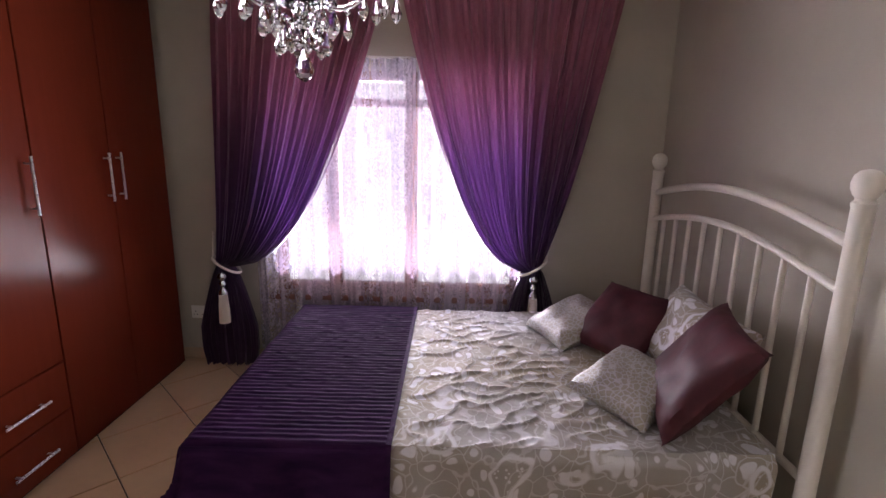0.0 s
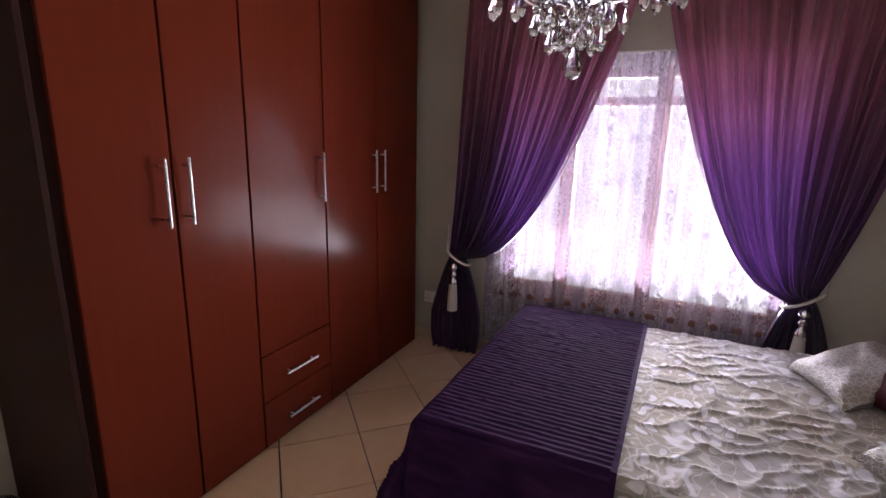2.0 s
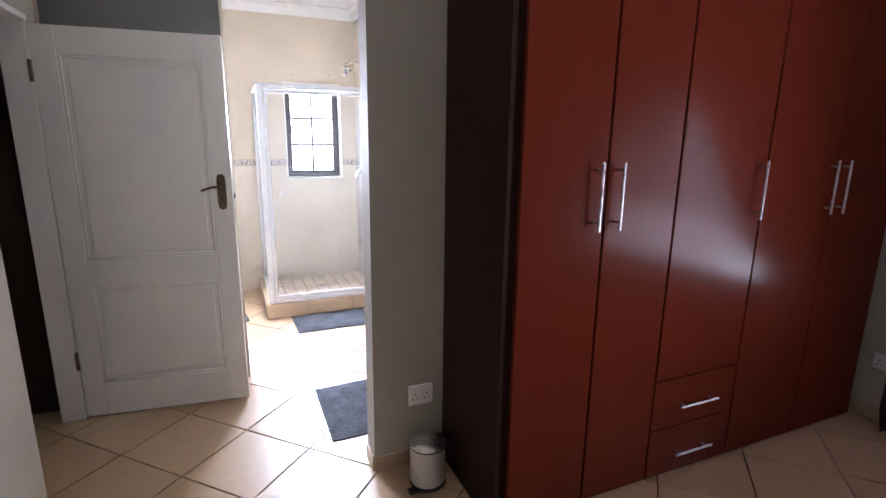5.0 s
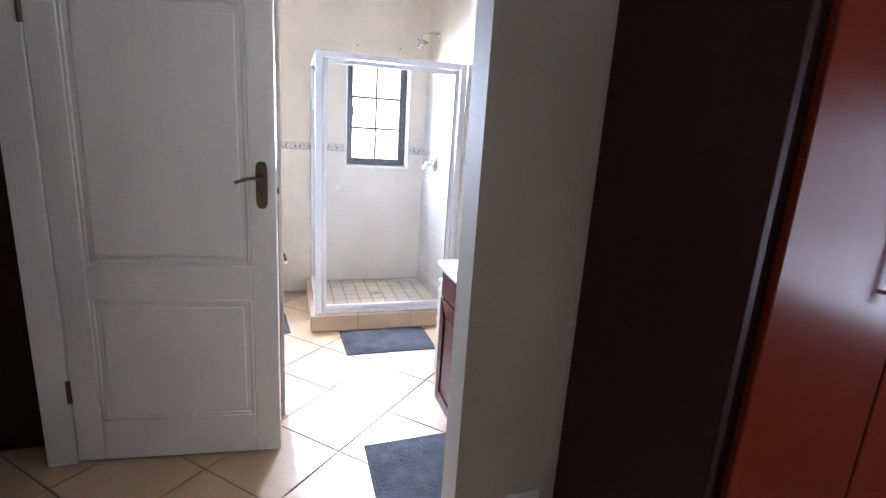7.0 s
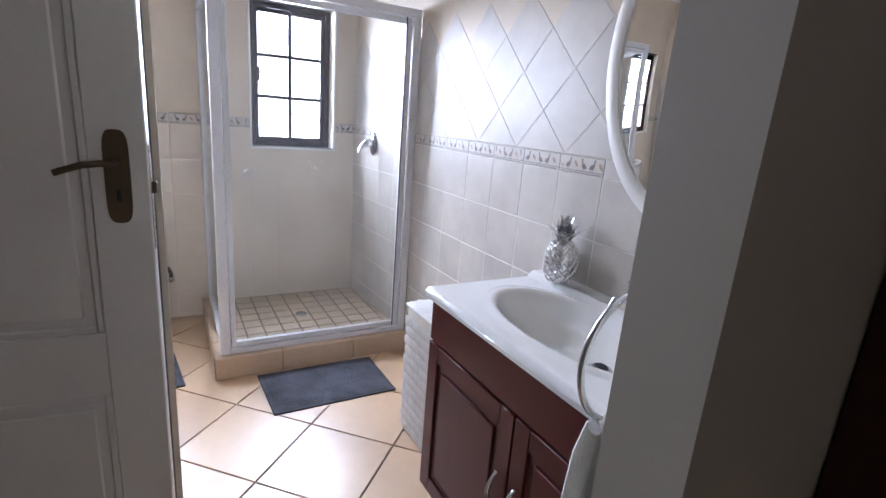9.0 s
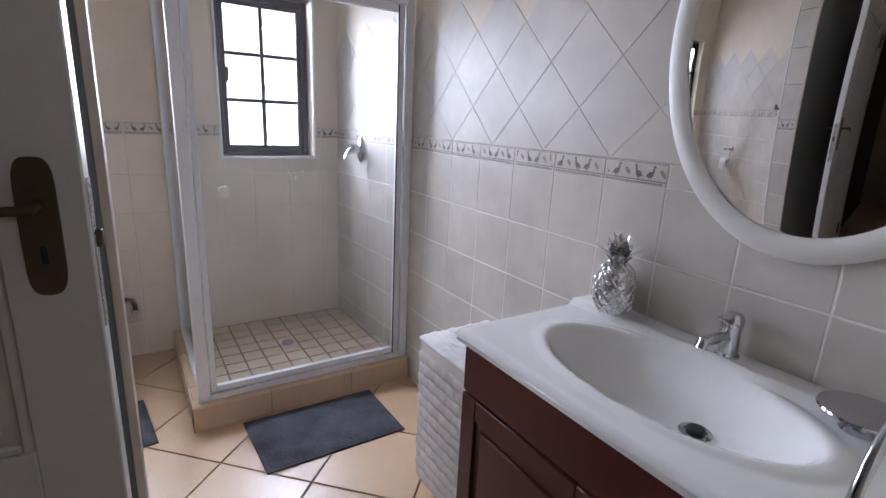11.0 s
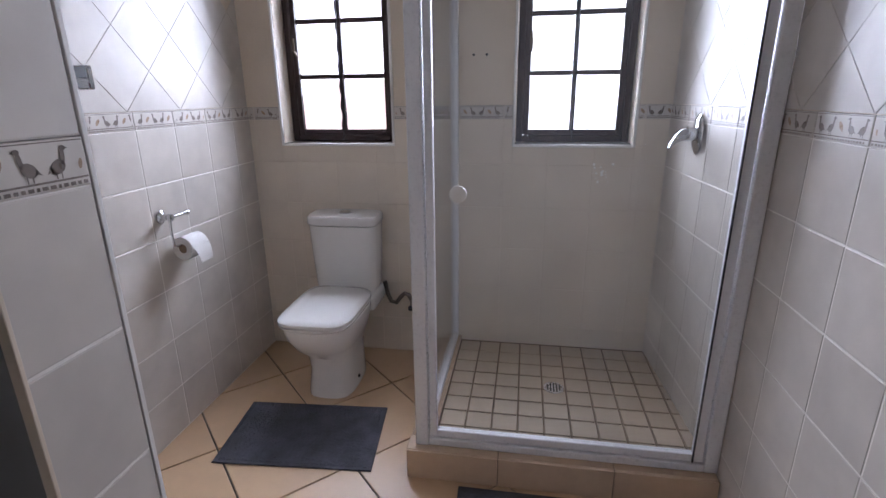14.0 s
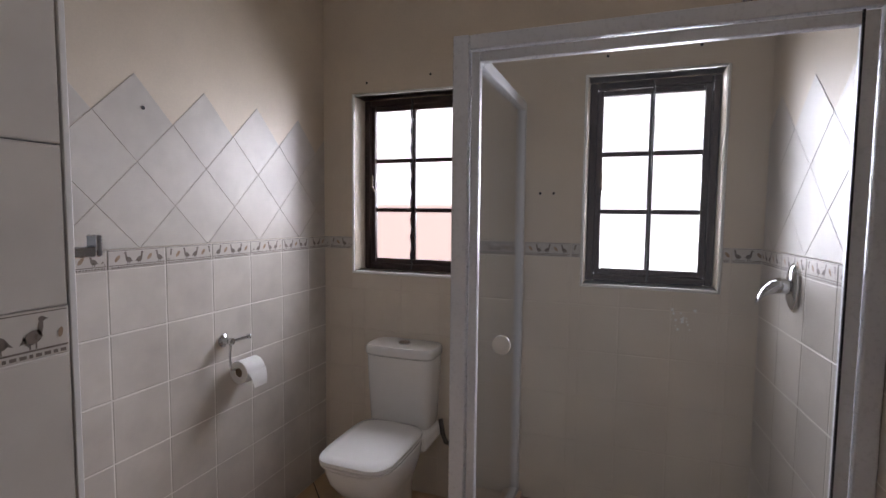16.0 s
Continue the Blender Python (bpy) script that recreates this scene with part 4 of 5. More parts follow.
    for z in (0.345, 1.82):
        part("hinge", tube([m @ Vector((-0.004, 0.006, z - 0.05)), m @ Vector((-0.004, 0.006, z + 0.05))], 0.009, 10), "brass", o, "dull brass hinge")
    # frame in the opening
    fr = tagged(new("door_frame", None), "white painted door frame in the doorway", "door frame", "", "structure")
    fr.empty_display_size = 0.1
    yb, yf = BY0 - WALL - 0.01, BY0 - 0.06
    for a, b in (((DOOR_X0 - 0.004, yb, 0), (DOOR_X0 + 0.03, TY0 - 0.008, DOOR_TOP)), ((DOOR_X1 - 0.04, yb, 0), (DOOR_X1 + 0.004, yf, DOOR_TOP)), ((DOOR_X0 + 0.03, yb, DOOR_TOP - 0.025), (DOOR_X1 - 0.04, TY0 + 0.006, DOOR_TOP + 0.004))):
        part("jamb" if b[2] - a[2] > 1 else "head", box(a, b, 0.004), "white_paint", fr)


entry_door()
cup = thing("passage_cupboard", (-4.42, 0.1, 0), "dark brown built-in cupboard in the passage", "cupboard")
part("body", box((STUB_X1 - 0.145, -0.88, 0.0), (-4.33, TY0 - WALL - 0.01, 2.4), 0.004), "cupboard", cup)
for a, b in ((-0.87, -0.02), (-0.01, 0.84)):
    part("door", box((-4.33, a, 0.05), (-4.312, b, 2.38), 0.003), "cupboard", cup)


# ---- shower ----
def shower():
    cx, cy, h = -5.39, 2.025, 0.12
    tray = thing("shower_tray", (-5.87, 2.57, 0), "raised shower base with tan tiled kerb and mosaic floor", "shower tray")
    bm = bmesh.new()
    bm_box(bm, (cx - 0.088, cy, 0), (cx - 0.008, TY1 - 0.01, h - 0.008))
    bm_box(bm, (TX0 + 0.01, cy + 0.008, 0), (cx - 0.088, cy + 0.088, h - 0.008))
    bm_box(bm, (TX0 + 0.01, cy + 0.088, 0), (cx - 0.088, TY1 - 0.01, 0.092))
    part("bed", bm, "grout_brown", tray, "brown grout bed", False)
    # kerb tiles: top and face
    ys = [cy, 2.36, 2.76, TY1 - 0.012]
    for a, b in zip(ys, ys[1:]):
        part("kerb_tile", box((cx - 0.008, a + 0.0015, 0.002), (cx, b - 0.0015, h), 0.002), "curb_tile", tray)
        part("kerb_tile", box((cx - 0.09, max(a, cy) + 0.0015, h - 0.008), (cx - 0.0095, b - 0.0015, h), 0.002), "curb_tile", tray)
    xs = [TX0 + 0.012, -5.98, -5.6, cx - 0.009]
    for a, b in zip(xs, xs[1:]):
        part("kerb_tile", box((a + 0.0015, cy, 0.002), (b - 0.0015, cy + 0.0075, h), 0.002), "curb_tile", tray)
        part("kerb_tile", box((a + 0.0015, cy + 0.009, h - 0.008), (min(b, cx - 0.0915) - 0.0015, cy + 0.09, h), 0.002), "curb_tile", tray)
    p = 0.1035
    x0, y0 = cx - 0.09, cy + 0.09
    me = mesh_of("mosaic_tile", box((-p / 2 + 0.004, -p / 2 + 0.004, 0), (p / 2 - 0.004, p / 2 - 0.004, 0.008), 0.0015), "mosaic")
    nx, ny = int((x0 - TX0 - 0.01) / p), int((TY1 - 0.01 - y0) / p)
    for i in range(nx + 1):
        for j in range(ny + 1):
            px, py = x0 - (i + 0.5) * p, y0 + (j + 0.5) * p
            if px - p / 2 < TX0 - 0.03 or py + p / 2 > TY1 + 0.04:
                continue
            o = new("mosaic_tile", me)
            o.parent = tray
            o.matrix_parent_inverse = tray.matrix_basis.inverted()
            o.location = (px, py, 0.092)
    dr = part("drain", lathe([(0.045, 0.099), (0.045, 0.103), (0.040, 0.1035), (0.002, 0.1025)], (-5.91, 2.58, 0), 24), "steel", tray, "round slotted steel drain")
    for k in range(-2, 3):
        w = math.sqrt(max(0, 0.034 ** 2 - (k * 0.013) ** 2))
        part("slot", box((-5.91 - w, 2.58 + k * 0.013 - 0.0035, 0.1025), (-5.91 + w, 2.58 + k * 0.013 + 0.0035, 0.1045)), "black_rubber", dr)

    # screen
    s = thing("shower_screen", (cx - 0.05, 2.57, h), "white framed glass shower screen with pivot door", "shower screen")
    fx, fy, top = cx - 0.06, cy + 0.055, 1.945
    yr = TY1 - 0.01 - wall_lean(fx)

    def bar(name, a, b):
        part(name, box(a, b, 0.003), "white_alu", s)
    bar("corner_post", (fx - 0.024, fy - 0.024, h), (fx + 0.024, fy + 0.024, top))
    bar("wall_channel", (fx - 0.02, yr - 0.045, h), (fx + 0.02, yr, top))
    bar("wall_channel", (TX0 + 0.01, fy - 0.017, h), (TX0 + 0.04, fy + 0.017, top))
    bar("top_rail", (fx - 0.02, fy + 0.024, top - 0.042), (fx + 0.02, yr - 0.045, top))
    bar("bottom_rail", (fx - 0.02, fy + 0.024, h), (fx + 0.02, yr - 0.045, h + 0.03))
    bar("top_rail", (TX0 + 0.04, fy - 0.017, top - 0.04), (fx - 0.024, fy + 0.017, top))
    bar("bottom_rail", (TX0 + 0.04, fy - 0.017, h), (fx - 0.024, fy + 0.017, h + 0.028))
    g = part("fixed_glass", box((TX0 + 0.04, fy - 0.003, h + 0.028), (fx - 0.024, fy + 0.003, top - 0.04)), "shower_glass", s, "fixed clear glass panel", False)
    g.visible_shadow = False
    # door with its own frame
    d0, d1, q0, q1 = fy + 0.028, yr - 0.05, h + 0.034, top - 0.046
    dg = part("door", box((fx - 0.003, d0 + 0.026, q0 + 0.03), (fx + 0.003, d1 - 0.03, q1 - 0.03)), "shower_glass", s, "clear glass pivot door", False)
    dg.visible_shadow = False
    for a, b in (((d0, q0), (d0 + 0.026, q1)), ((d1 - 0.032, q0), (d1, q1)), ((d0 + 0.026, q0), (d1 - 0.032, q0 + 0.03)), ((d0 + 0.026, q1 - 0.03), (d1 - 0.032, q1))):
        part("door_frame", box((fx - 0.013, a[0], a[1]), (fx + 0.013, b[0], b[1]), 0.003), "white_alu", dg)
    part("seal", box((fx + 0.013, d1 - 0.036, q0), (fx + 0.018, d1 - 0.031, q1)), "mat_grey", dg, "dark rubber seal line")
    tilt = Matrix.Rotation(radians(90), 4, "Y")
    part("knob", lathe([(0.012, 0.003), (0.012, 0.014), (0.024, 0.018), (0.027, 0.026), (0.027, 0.034), (0.022, 0.038), (0.004, 0.039)], (fx, 2.215, 1.065), 24, tilt), "plastic", dg, "round white plastic knob")

    # mixer and rose on the tiled wall
    v = thing("shower_mixer", (-5.99, TY1 - 0.05, 1.21), "chrome lever shower mixer on the tiled wall", "shower mixer")
    back = Matrix.Rotation(radians(90), 4, "X")
    vx, vz = -5.99, 1.207
    wy = TY1 - 0.009 - wall_lean(vx)
    part("flange", lathe([(0.062, 0), (0.062, 0.006), (0.052, 0.014), (0.032, 0.018)], (vx, wy, vz), 28, back, (0.85, 1.25)), "chrome", v)
    part("body", lathe([(0.026, 0.01), (0.026, 0.055), (0.022, 0.062), (0.004, 0.064)], (vx, wy, vz), 20, back), "chrome", v)
    lev = bmesh.new()
    bm_loft(lev, [[Vector((vx + a * w, wy - y, vz + z + b * t)) for a, b in ((1, 0), (0.7, 0.7), (0, 1), (-0.7, 0.7), (-1, 0), (-0.7, -0.7), (0, -1), (0.7, -0.7))] for y, z, w, t in ((0.04, 0.004, 0.028, 0.026), (0.065, -0.002, 0.030, 0.026), (0.088, -0.022, 0.027, 0.018), (0.102, -0.044, 0.022, 0.011), (0.108, -0.058, 0.012, 0.006))])
    part("lever", lev, "chrome", v)
    rz = 2.235
    vx = -6.08
    r = thing("shower_rose", (vx, TY1 - 0.05, rz), "chrome shower rose on a short arm", "shower rose")
    arm = [(vx, wy, rz), (vx, wy - 0.06, rz + 0.005), (vx, wy - 0.12, rz - 0.005), (vx, wy - 0.17, rz - 0.035)]
    part("arm", tube(arm, 0.010, 12), "chrome", r)
    part("flange", lathe([(0.03, 0), (0.028, 0.006), (0.012, 0.012)], (vx, wy, rz), 20, back), "chrome", r)
    tl = Matrix.Rotation(radians(32), 4, "X")
    part("rose", lathe([(0.044, -0.075), (0.046, -0.07), (0.044, -0.058), (0.022, -0.035), (0.014, -0.02), (0.017, -0.006), (0.008, 0.004)], (vx, wy - 0.172, rz - 0.04), 24, tl), "chrome", r)


shower()


# ---- toilet ----
def superring(cx, cy, z, rx0, rx1, ry, n=28, e=0.62):
    """A rounded oblong: rx0 behind and rx1 in front of the centre."""
    out = []
    for k in range(n):
        q = 2 * math.pi * k / n
        c, s = math.cos(q), math.sin(q)
        x = math.copysign(abs(c) ** e, c) * (rx1 if c > 0 else rx0)
        out.append(Vector((cx + x, cy + math.copysign(abs(s) ** e, s) * ry, z)))
    return out


def toilet():
    y, w = 1.535, TX0 + 0.012
    t = thing("toilet", (-6.0, y, 0), "white close-coupled porcelain toilet with closed lid", "toilet")
    bm = bmesh.new()
    rings = [(0.0, -5.98, 0.20, 0.155, 0.112), (0.02, -5.98, 0.20, 0.155, 0.112), (0.12, -5.99, 0.20, 0.140, 0.104), (0.20, -5.985, 0.2, 0.150, 0.110), (0.27, -5.965, 0.22, 0.21, 0.138), (0.33, -5.95, 0.24, 0.24, 0.157), (0.375, -5.945, 0.25, 0.248, 0.166), (0.395, -5.945, 0.25, 0.248, 0.166), (0.402, -5.945, 0.245, 0.24, 0.16)]
    bm_loft(bm, [superring(cx, y, z, a, b, r) for z, cx, a, b, r in rings])
    pan = part("bowl", bm, "porcelain", t)
    part("shelf", box((w, y - 0.17, 0.33), (-6.10, y + 0.17, 0.405), 0.02, 3), "porcelain", t)
    bm = bmesh.new()
    bm_loft(bm, [superring(-5.94, y, z, a, b, r, 36, 0.42) for z, a, b, r in ((0.404, 0.2, 0.246, 0.163), (0.414, 0.202, 0.25, 0.167), (0.416, 0.2, 0.246, 0.164))])
    part("seat", bm, "porcelain", t)
    bm = bmesh.new()
    bm_loft(bm, [superring(-5.94, y, z, a, b, r, 36, 0.42) for z, a, b, r in ((0.419, 0.2, 0.244, 0.162), (0.424, 0.204, 0.252, 0.169), (0.436, 0.204, 0.251, 0.168), (0.446, 0.195, 0.24, 0.158), (0.450, 0.17, 0.205, 0.13))])
    part("lid", bm, "porcelain", t, "glossy closed toilet lid")
    bm = bmesh.new()
    bm_loft(bm, [superring(w + 0.085, y, z, 0.085, b, r, 32, 0.38) for z, b, r in ((0.41, 0.085, 0.152), (0.43, 0.09, 0.158), (0.60, 0.098, 0.168), (0.75, 0.102, 0.174))])
    part("cistern", bm, "porcelain", t)
    bm = bmesh.new()
    bm_loft(bm, [superring(w + 0.085, y, z, 0.085, b, r, 32, 0.38) for z, b, r in ((0.754, 0.104, 0.176), (0.760, 0.110, 0.180), (0.788, 0.110, 0.180), (0.80, 0.102, 0.172))])
    cl = part("cistern_lid", bm, "porcelain", t)
    part("flush_button", lathe([(0.03, 0.799), (0.03, 0.806), (0.024, 0.809), (0.003, 0.810)], (w + 0.09, y, 0), 20), "chrome", cl)
    for sy in (-1, 1):
        part("fixing_cap", lathe([(0.009, 0), (0.008, 0.006), (0.002, 0.008)], (-5.955, y + sy * 0.118, 0.055), 10, Matrix.Rotation(radians(-90 * sy), 4, "X")), "black_rubber", pan)
    vx, vy, vz = w, y + 0.315, 0.29
    pipe = thing("water_inlet", (vx, vy, vz), "braided hose and stop valve beside the toilet", "inlet pipe")
    hose = [(w + 0.03, y + 0.17, 0.42), (w + 0.035, y + 0.185, 0.35), (w + 0.045, y + 0.205, 0.315), (w + 0.05, y + 0.235, 0.31), (w + 0.05, y + 0.26, 0.345), (w + 0.05, y + 0.28, 0.365), (w + 0.045, y + 0.302, 0.355), (w + 0.035, vy, 0.32), (w + 0.03, vy, vz)]
    part("hose", tube(hose, 0.0115, 10), "hose", pipe, "dark grey braided hose")
    part("valve", tube([(w - 0.004, vy, vz - 0.005), (w + 0.05, vy, vz - 0.005)], 0.014, 12), "chrome", pipe)
    part("handle", lathe([(0.016, 0), (0.018, 0.006), (0.016, 0.014)], (w + 0.048, vy, vz - 0.005), 12, Matrix.Rotation(radians(90), 4, "Y")), "chrome", pipe)


toilet()


def roll_holder():
    x, z, wy = -5.60, 0.915, TY0 + 0.009
    h = thing("toilet_roll_holder", (x, wy, z), "chrome ring toilet roll holder on the tiled wall", "roll holder")
    fw = Matrix.Rotation(radians(-90), 4, "X")
    part("flange", lathe([(0.026, 0), (0.026, 0.005), (0.014, 0.012), (0.010, 0.03), (0.014, 0.036), (0.014, 0.05), (0.004, 0.054)], (x, wy, z), 20, fw), "chrome", h)
    part("cross_bar", tube([(x - 0.01, wy + 0.042, z), (x - 0.09, wy + 0.046, z)], 0.007, 10, radii=[0.007, 0.007]), "chrome", h)
    part("end_knob", lathe([(0.004, -0.01), (0.011, -0.004), (0.011, 0.004), (0.004, 0.01)], (x - 0.095, wy + 0.046, z), 12, Matrix.Rotation(radians(90), 4, "Y")), "chrome", h)
    loop = arc(14, lambda u: (x + 0.005 - 0.06 * math.sin(math.pi * u) * 0.25 + 0.02 * math.sin(math.pi * u), wy + 0.045, z - 0.115 * u)) + [(x - 0.03, wy + 0.047, z - 0.122), (x - 0.14, wy + 0.05, z - 0.118)]
    part("ring", tube(loop, 0.005, 8), "chrome", h)
    rl = thing("toilet_roll", (x - 0.08, wy + 0.052, z - 0.16), "white toilet paper roll with a loose end", "toilet roll")
    turn = Matrix.Rotation(radians(90), 4, "Y") @ Matrix.Rotation(radians(4), 4, "X")
    c = (x - 0.075, wy + 0.056, z - 0.135)
    bm = bmesh.new()
    seg, r0, r1, hl = 32, 0.020, 0.048, 0.05
    prof = [(r0, -hl), (r1 - 0.002, -hl), (r1, -hl + 0.002), (r1, hl - 0.002), (r1 - 0.002, hl), (r0, hl)]
    rows = [[bm.verts.new(Vector(c) + turn @ Vector((r * math.cos(2 * math.pi * k / seg), r * math.sin(2 * math.pi * k / seg), zz))) for k in range(seg)] for r, zz in prof]
    for a, b in zip(rows, rows[1:] + rows[:1]):
        for k in range(seg):
            bm.faces.new((a[k], a[(k + 1) % seg], b[(k + 1) % seg], b[k]))
    body = part("paper", bm, "towel", rl)
    part("core", tube([Vector(c) + turn @ Vector((0, 0, -hl + 0.004)), Vector(c) + turn @ Vector((0, 0, hl - 0.004))], r0 + 0.001, 20), "grout_brown", rl, "brown cardboard core")
    part("loose_sheet", sheet(lambda u, v: Vector((c[0] - hl + 2 * hl * u * (1 - 0.25 * v), c[1] + r1 + 0.001 + 0.008 * math.sin(v * 2.2), c[2] + 0.01 - 0.075 * v)), 8, 8, 0.0008), "towel", rl, "folded loose sheet")
    sx = STUB_X0 - 0.009
    b = thing("towel_hook", (sx, 1.81, 1.40), "square chrome towel hook on the stub wall", "towel hook")
    part("plate", box((sx - 0.008, 1.79, 1.362), (sx, 1.828, 1.395), 0.002), "chrome", b)
    part("arm", box((sx - 0.05, 1.799, 1.37), (sx - 0.008, 1.821, 1.386), 0.002), "chrome", b)
    part("tip", box((sx - 0.06, 1.799, 1.37), (sx - 0.05, 1.821, 1.402), 0.002), "chrome", b)


roll_holder()


# ---- vanity ----
def vanity():
    x0, x1, yf, yb, top = -4.222, TX1 - 0.004, 2.640, TY1 - 0.010, 0.862
    v = thing("vanity_cabinet", ((x0 + x1) / 2, (yf + yb) / 2, 0), "dark cherry bathroom vanity cabinet with two panelled doors", "cabinet")
    part("body", box((x0, yf, 0.09), (x1, yb, 0.70), 0.002), "vanity_wood", v)
    part("side_panel", box((x0, yf, 0.702), (x0 + 0.018, yb, 0.82), 0.002), "vanity_wood", v)
    part("plinth", box((x0 + 0.02, yf + 0.05, 0), (x1, yb, 0.09)), "mahogany_dark", v, smooth=False)
    part("fascia", box((x0, yf - 0.018, 0.672), (x1, yf + 0.01, 0.818), 0.003), "vanity_wood", v)
    xm = (x0 + x1) / 2
    for a, b, hx in ((x0, xm - 0.002, xm - 0.04), (xm + 0.002, x1, xm + 0.04)):
        bm = bmesh.new()
        f0, f1, z0, z1, s = yf - 0.020, yf - 0.001, 0.095, 0.665, 0.062
        bm_box(bm, (a, f0, z0), (a + s, f1, z1), 0.003, 1)
        bm_box(bm, (b - s, f0, z0), (b, f1, z1), 0.003, 1)
        bm_box(bm, (a + s, f0 + 0.0005, z0), (b - s, f1, z0 + s), 0.003, 1)
        bm_box(bm, (a + s, f0 + 0.0005, z1 - s), (b - s, f1, z1), 0.003, 1)
        bmesh.ops.remove_doubles(bm, verts=bm.verts, dist=0.0012)
        d = part("door", bm, "vanity_wood", v)
        part("panel", box((a + s - 0.003, f0 + 0.010, z0 + s - 0.003), (b - s + 0.003, f1 - 0.001, z1 - s + 0.003)), "vanity_wood", d, smooth=False)
        part("raised_field", box((a + s + 0.022, f0 + 0.003, z0 + s + 0.022), (b - s - 0.022, f0 + 0.011, z1 - s - 0.022), 0.006), "vanity_wood", d)
        hp = arc(12, lambda u: (hx, f0 - 0.004 - 0.028 * math.sin(math.pi * u) ** 0.7, 0.36 + 0.11 * u))
        part("handle", tube(hp, 0.006, 10), "chrome", d, "chrome bow handle")

    # basin top: a moulded sheet with an oval bowl
    t = thing("washbasin", ((x0 + x1) / 2, 2.88, 0.82), "moulded white basin top with an oval bowl", "basin")
    bx, by, ax, ay = -3.785, 2.845, 0.292, 0.160
    X0, X1, Y0, Y1 = x0 - 0.012, x1, yf - 0.046, yb

    def fn(u, w):
        x, y = X0 + (X1 - X0) * u, Y0 + (Y1 - Y0) * w
        e = math.sqrt(((x - bx) / ax) ** 2 + ((y - by) / ay) ** 2)
        k = max(0.0, min(1.0, 1.08 - e))
        z = top - 0.098 * (1 - (1 - k) ** 2.6) if e < 1.08 else top
        if 1.0 < e < 1.25:
            z += 0.006 * math.sin(math.pi * (e - 1.0) / 0.25)
        z += 0.020 * max(0.0, min(1.0, (y - 3.012) / 0.022)) ** 2 * (3 - 2 * max(0.0, min(1.0, (y - 3.012) / 0.022)))
        sx = min(x - X0, y - Y0, 0.02)
        if sx < 0.02:
            z -= 0.020 * (1 - math.sqrt(max(0, 1 - (1 - sx / 0.02) ** 2)))
        return Vector((x, y, z))
    n, m_ = 120, 70
    bm = sheet(fn, n, m_)
    part("bowl", bm, "porcelain", t)
    part("apron", box((X0 + 0.001, Y0 + 0.001, 0.8205), (X1, Y0 + 0.028, top - 0.0195), 0.006, 1), "porcelain", t)
    part("apron", box((X0 + 0.001, Y0 + 0.028, 0.8205), (x0 + 0.012, Y1, top - 0.0195), 0.004, 1), "porcelain", t)
    px, py, pz = -3.70, 2.868, top - 0.0935
    w = part("waste", lathe([(0.035, pz), (0.035, pz + 0.004), (0.024, pz + 0.005), (0.022, pz + 0.002)], (px, py, 0), 24), "chrome", t, "chrome waste ring")
    part("plug", lathe([(0.020, pz + 0.001), (0.021, pz + 0.010), (0.017, pz + 0.014), (0.003, pz + 0.015)], (px, py, 0), 20), "black_rubber", w, "black plug")

    deck = top + 0.020
    f = thing("basin_tap", (-3.76, 3.062, deck), "small chrome basin mixer tap", "tap")
    tx, ty = -3.76, 3.062
    part("body", lathe([(0.027, 0.0), (0.027, 0.006), (0.022, 0.01), (0.021, 0.075), (0.023, 0.08)], (tx, ty, deck), 20), "chrome", f)
    part("spout", tube([(tx, ty, deck + 0.045), (tx - 0.005, ty - 0.05, deck + 0.055), (tx - 0.012, ty - 0.095, deck + 0.05), (tx - 0.012, ty - 0.10, deck + 0.035)], 0.013, 12), "chrome", f)
    lv = bmesh.new()
    bm_lathe(lv, [(0.023, 0.08), (0.024, 0.095), (0.018, 0.108), (0.003, 0.112)], (tx, ty, deck), 20)
    bm_box(lv, (tx - 0.009, ty - 0.06, deck + 0.098), (tx + 0.009, ty + 0.005, deck + 0.108), 0.003, 1)
    part("lever", lv, "chrome", f)

    sd = thing("soap_dish", (-3.475, 3.035, top), "round chrome soap dish", "soap dish")
    sx, sy = -3.475, 3.01
    part("dish", lathe([(0.03, 0), (0.034, 0.004), (0.022, 0.014), (0.03, 0.026), (0.068, 0.038), (0.076, 0.042), (0.074, 0.046), (0.06, 0.044), (0.035, 0.038), (0.004, 0.036)], (sx, sy, top), 32), "chrome", sd)

    # ornament: a silver pineapple
    ox, oy = -4.085, 3.040
    p = thing("pineapple_ornament", (ox, oy, deck), "shiny silver ceramic pineapple ornament", "ornament")
    prof = [(0.03, 0.0), (0.042, 0.004), (0.054, 0.03), (0.058, 0.06), (0.056, 0.095), (0.046, 0.125), (0.030, 0.145), (0.018, 0.15)]
    body = part("body", lathe(prof, (ox, oy, deck), 28), "silver", p)

    def rad(z):
        for (r0, z0), (r1, z1) in zip(prof, prof[1:]):
            if z0 <= z <= z1:
                return r0 + (r1 - r0) * (z - z0) / (z1 - z0)
        return 0.018
    ridge = bmesh.new()
    turns = 11
    for k in range(turns):
        for way in (1, -1):
            pts = []
            for i in range(25):
                z = 0.004 + 0.143 * i / 24
                q = 2 * math.pi * k / turns + way * 2.3 * i / 24
                pts.append((ox + (rad(z) + 0.001) * math.cos(q), oy + (rad(z) + 0.001) * math.sin(q), deck + z))
            bm_tube(ridge, pts, 0.0026, 5)
    part("lattice_relief", ridge, "silver", body, "raised diamond lattice")
    bead = bmesh.new()
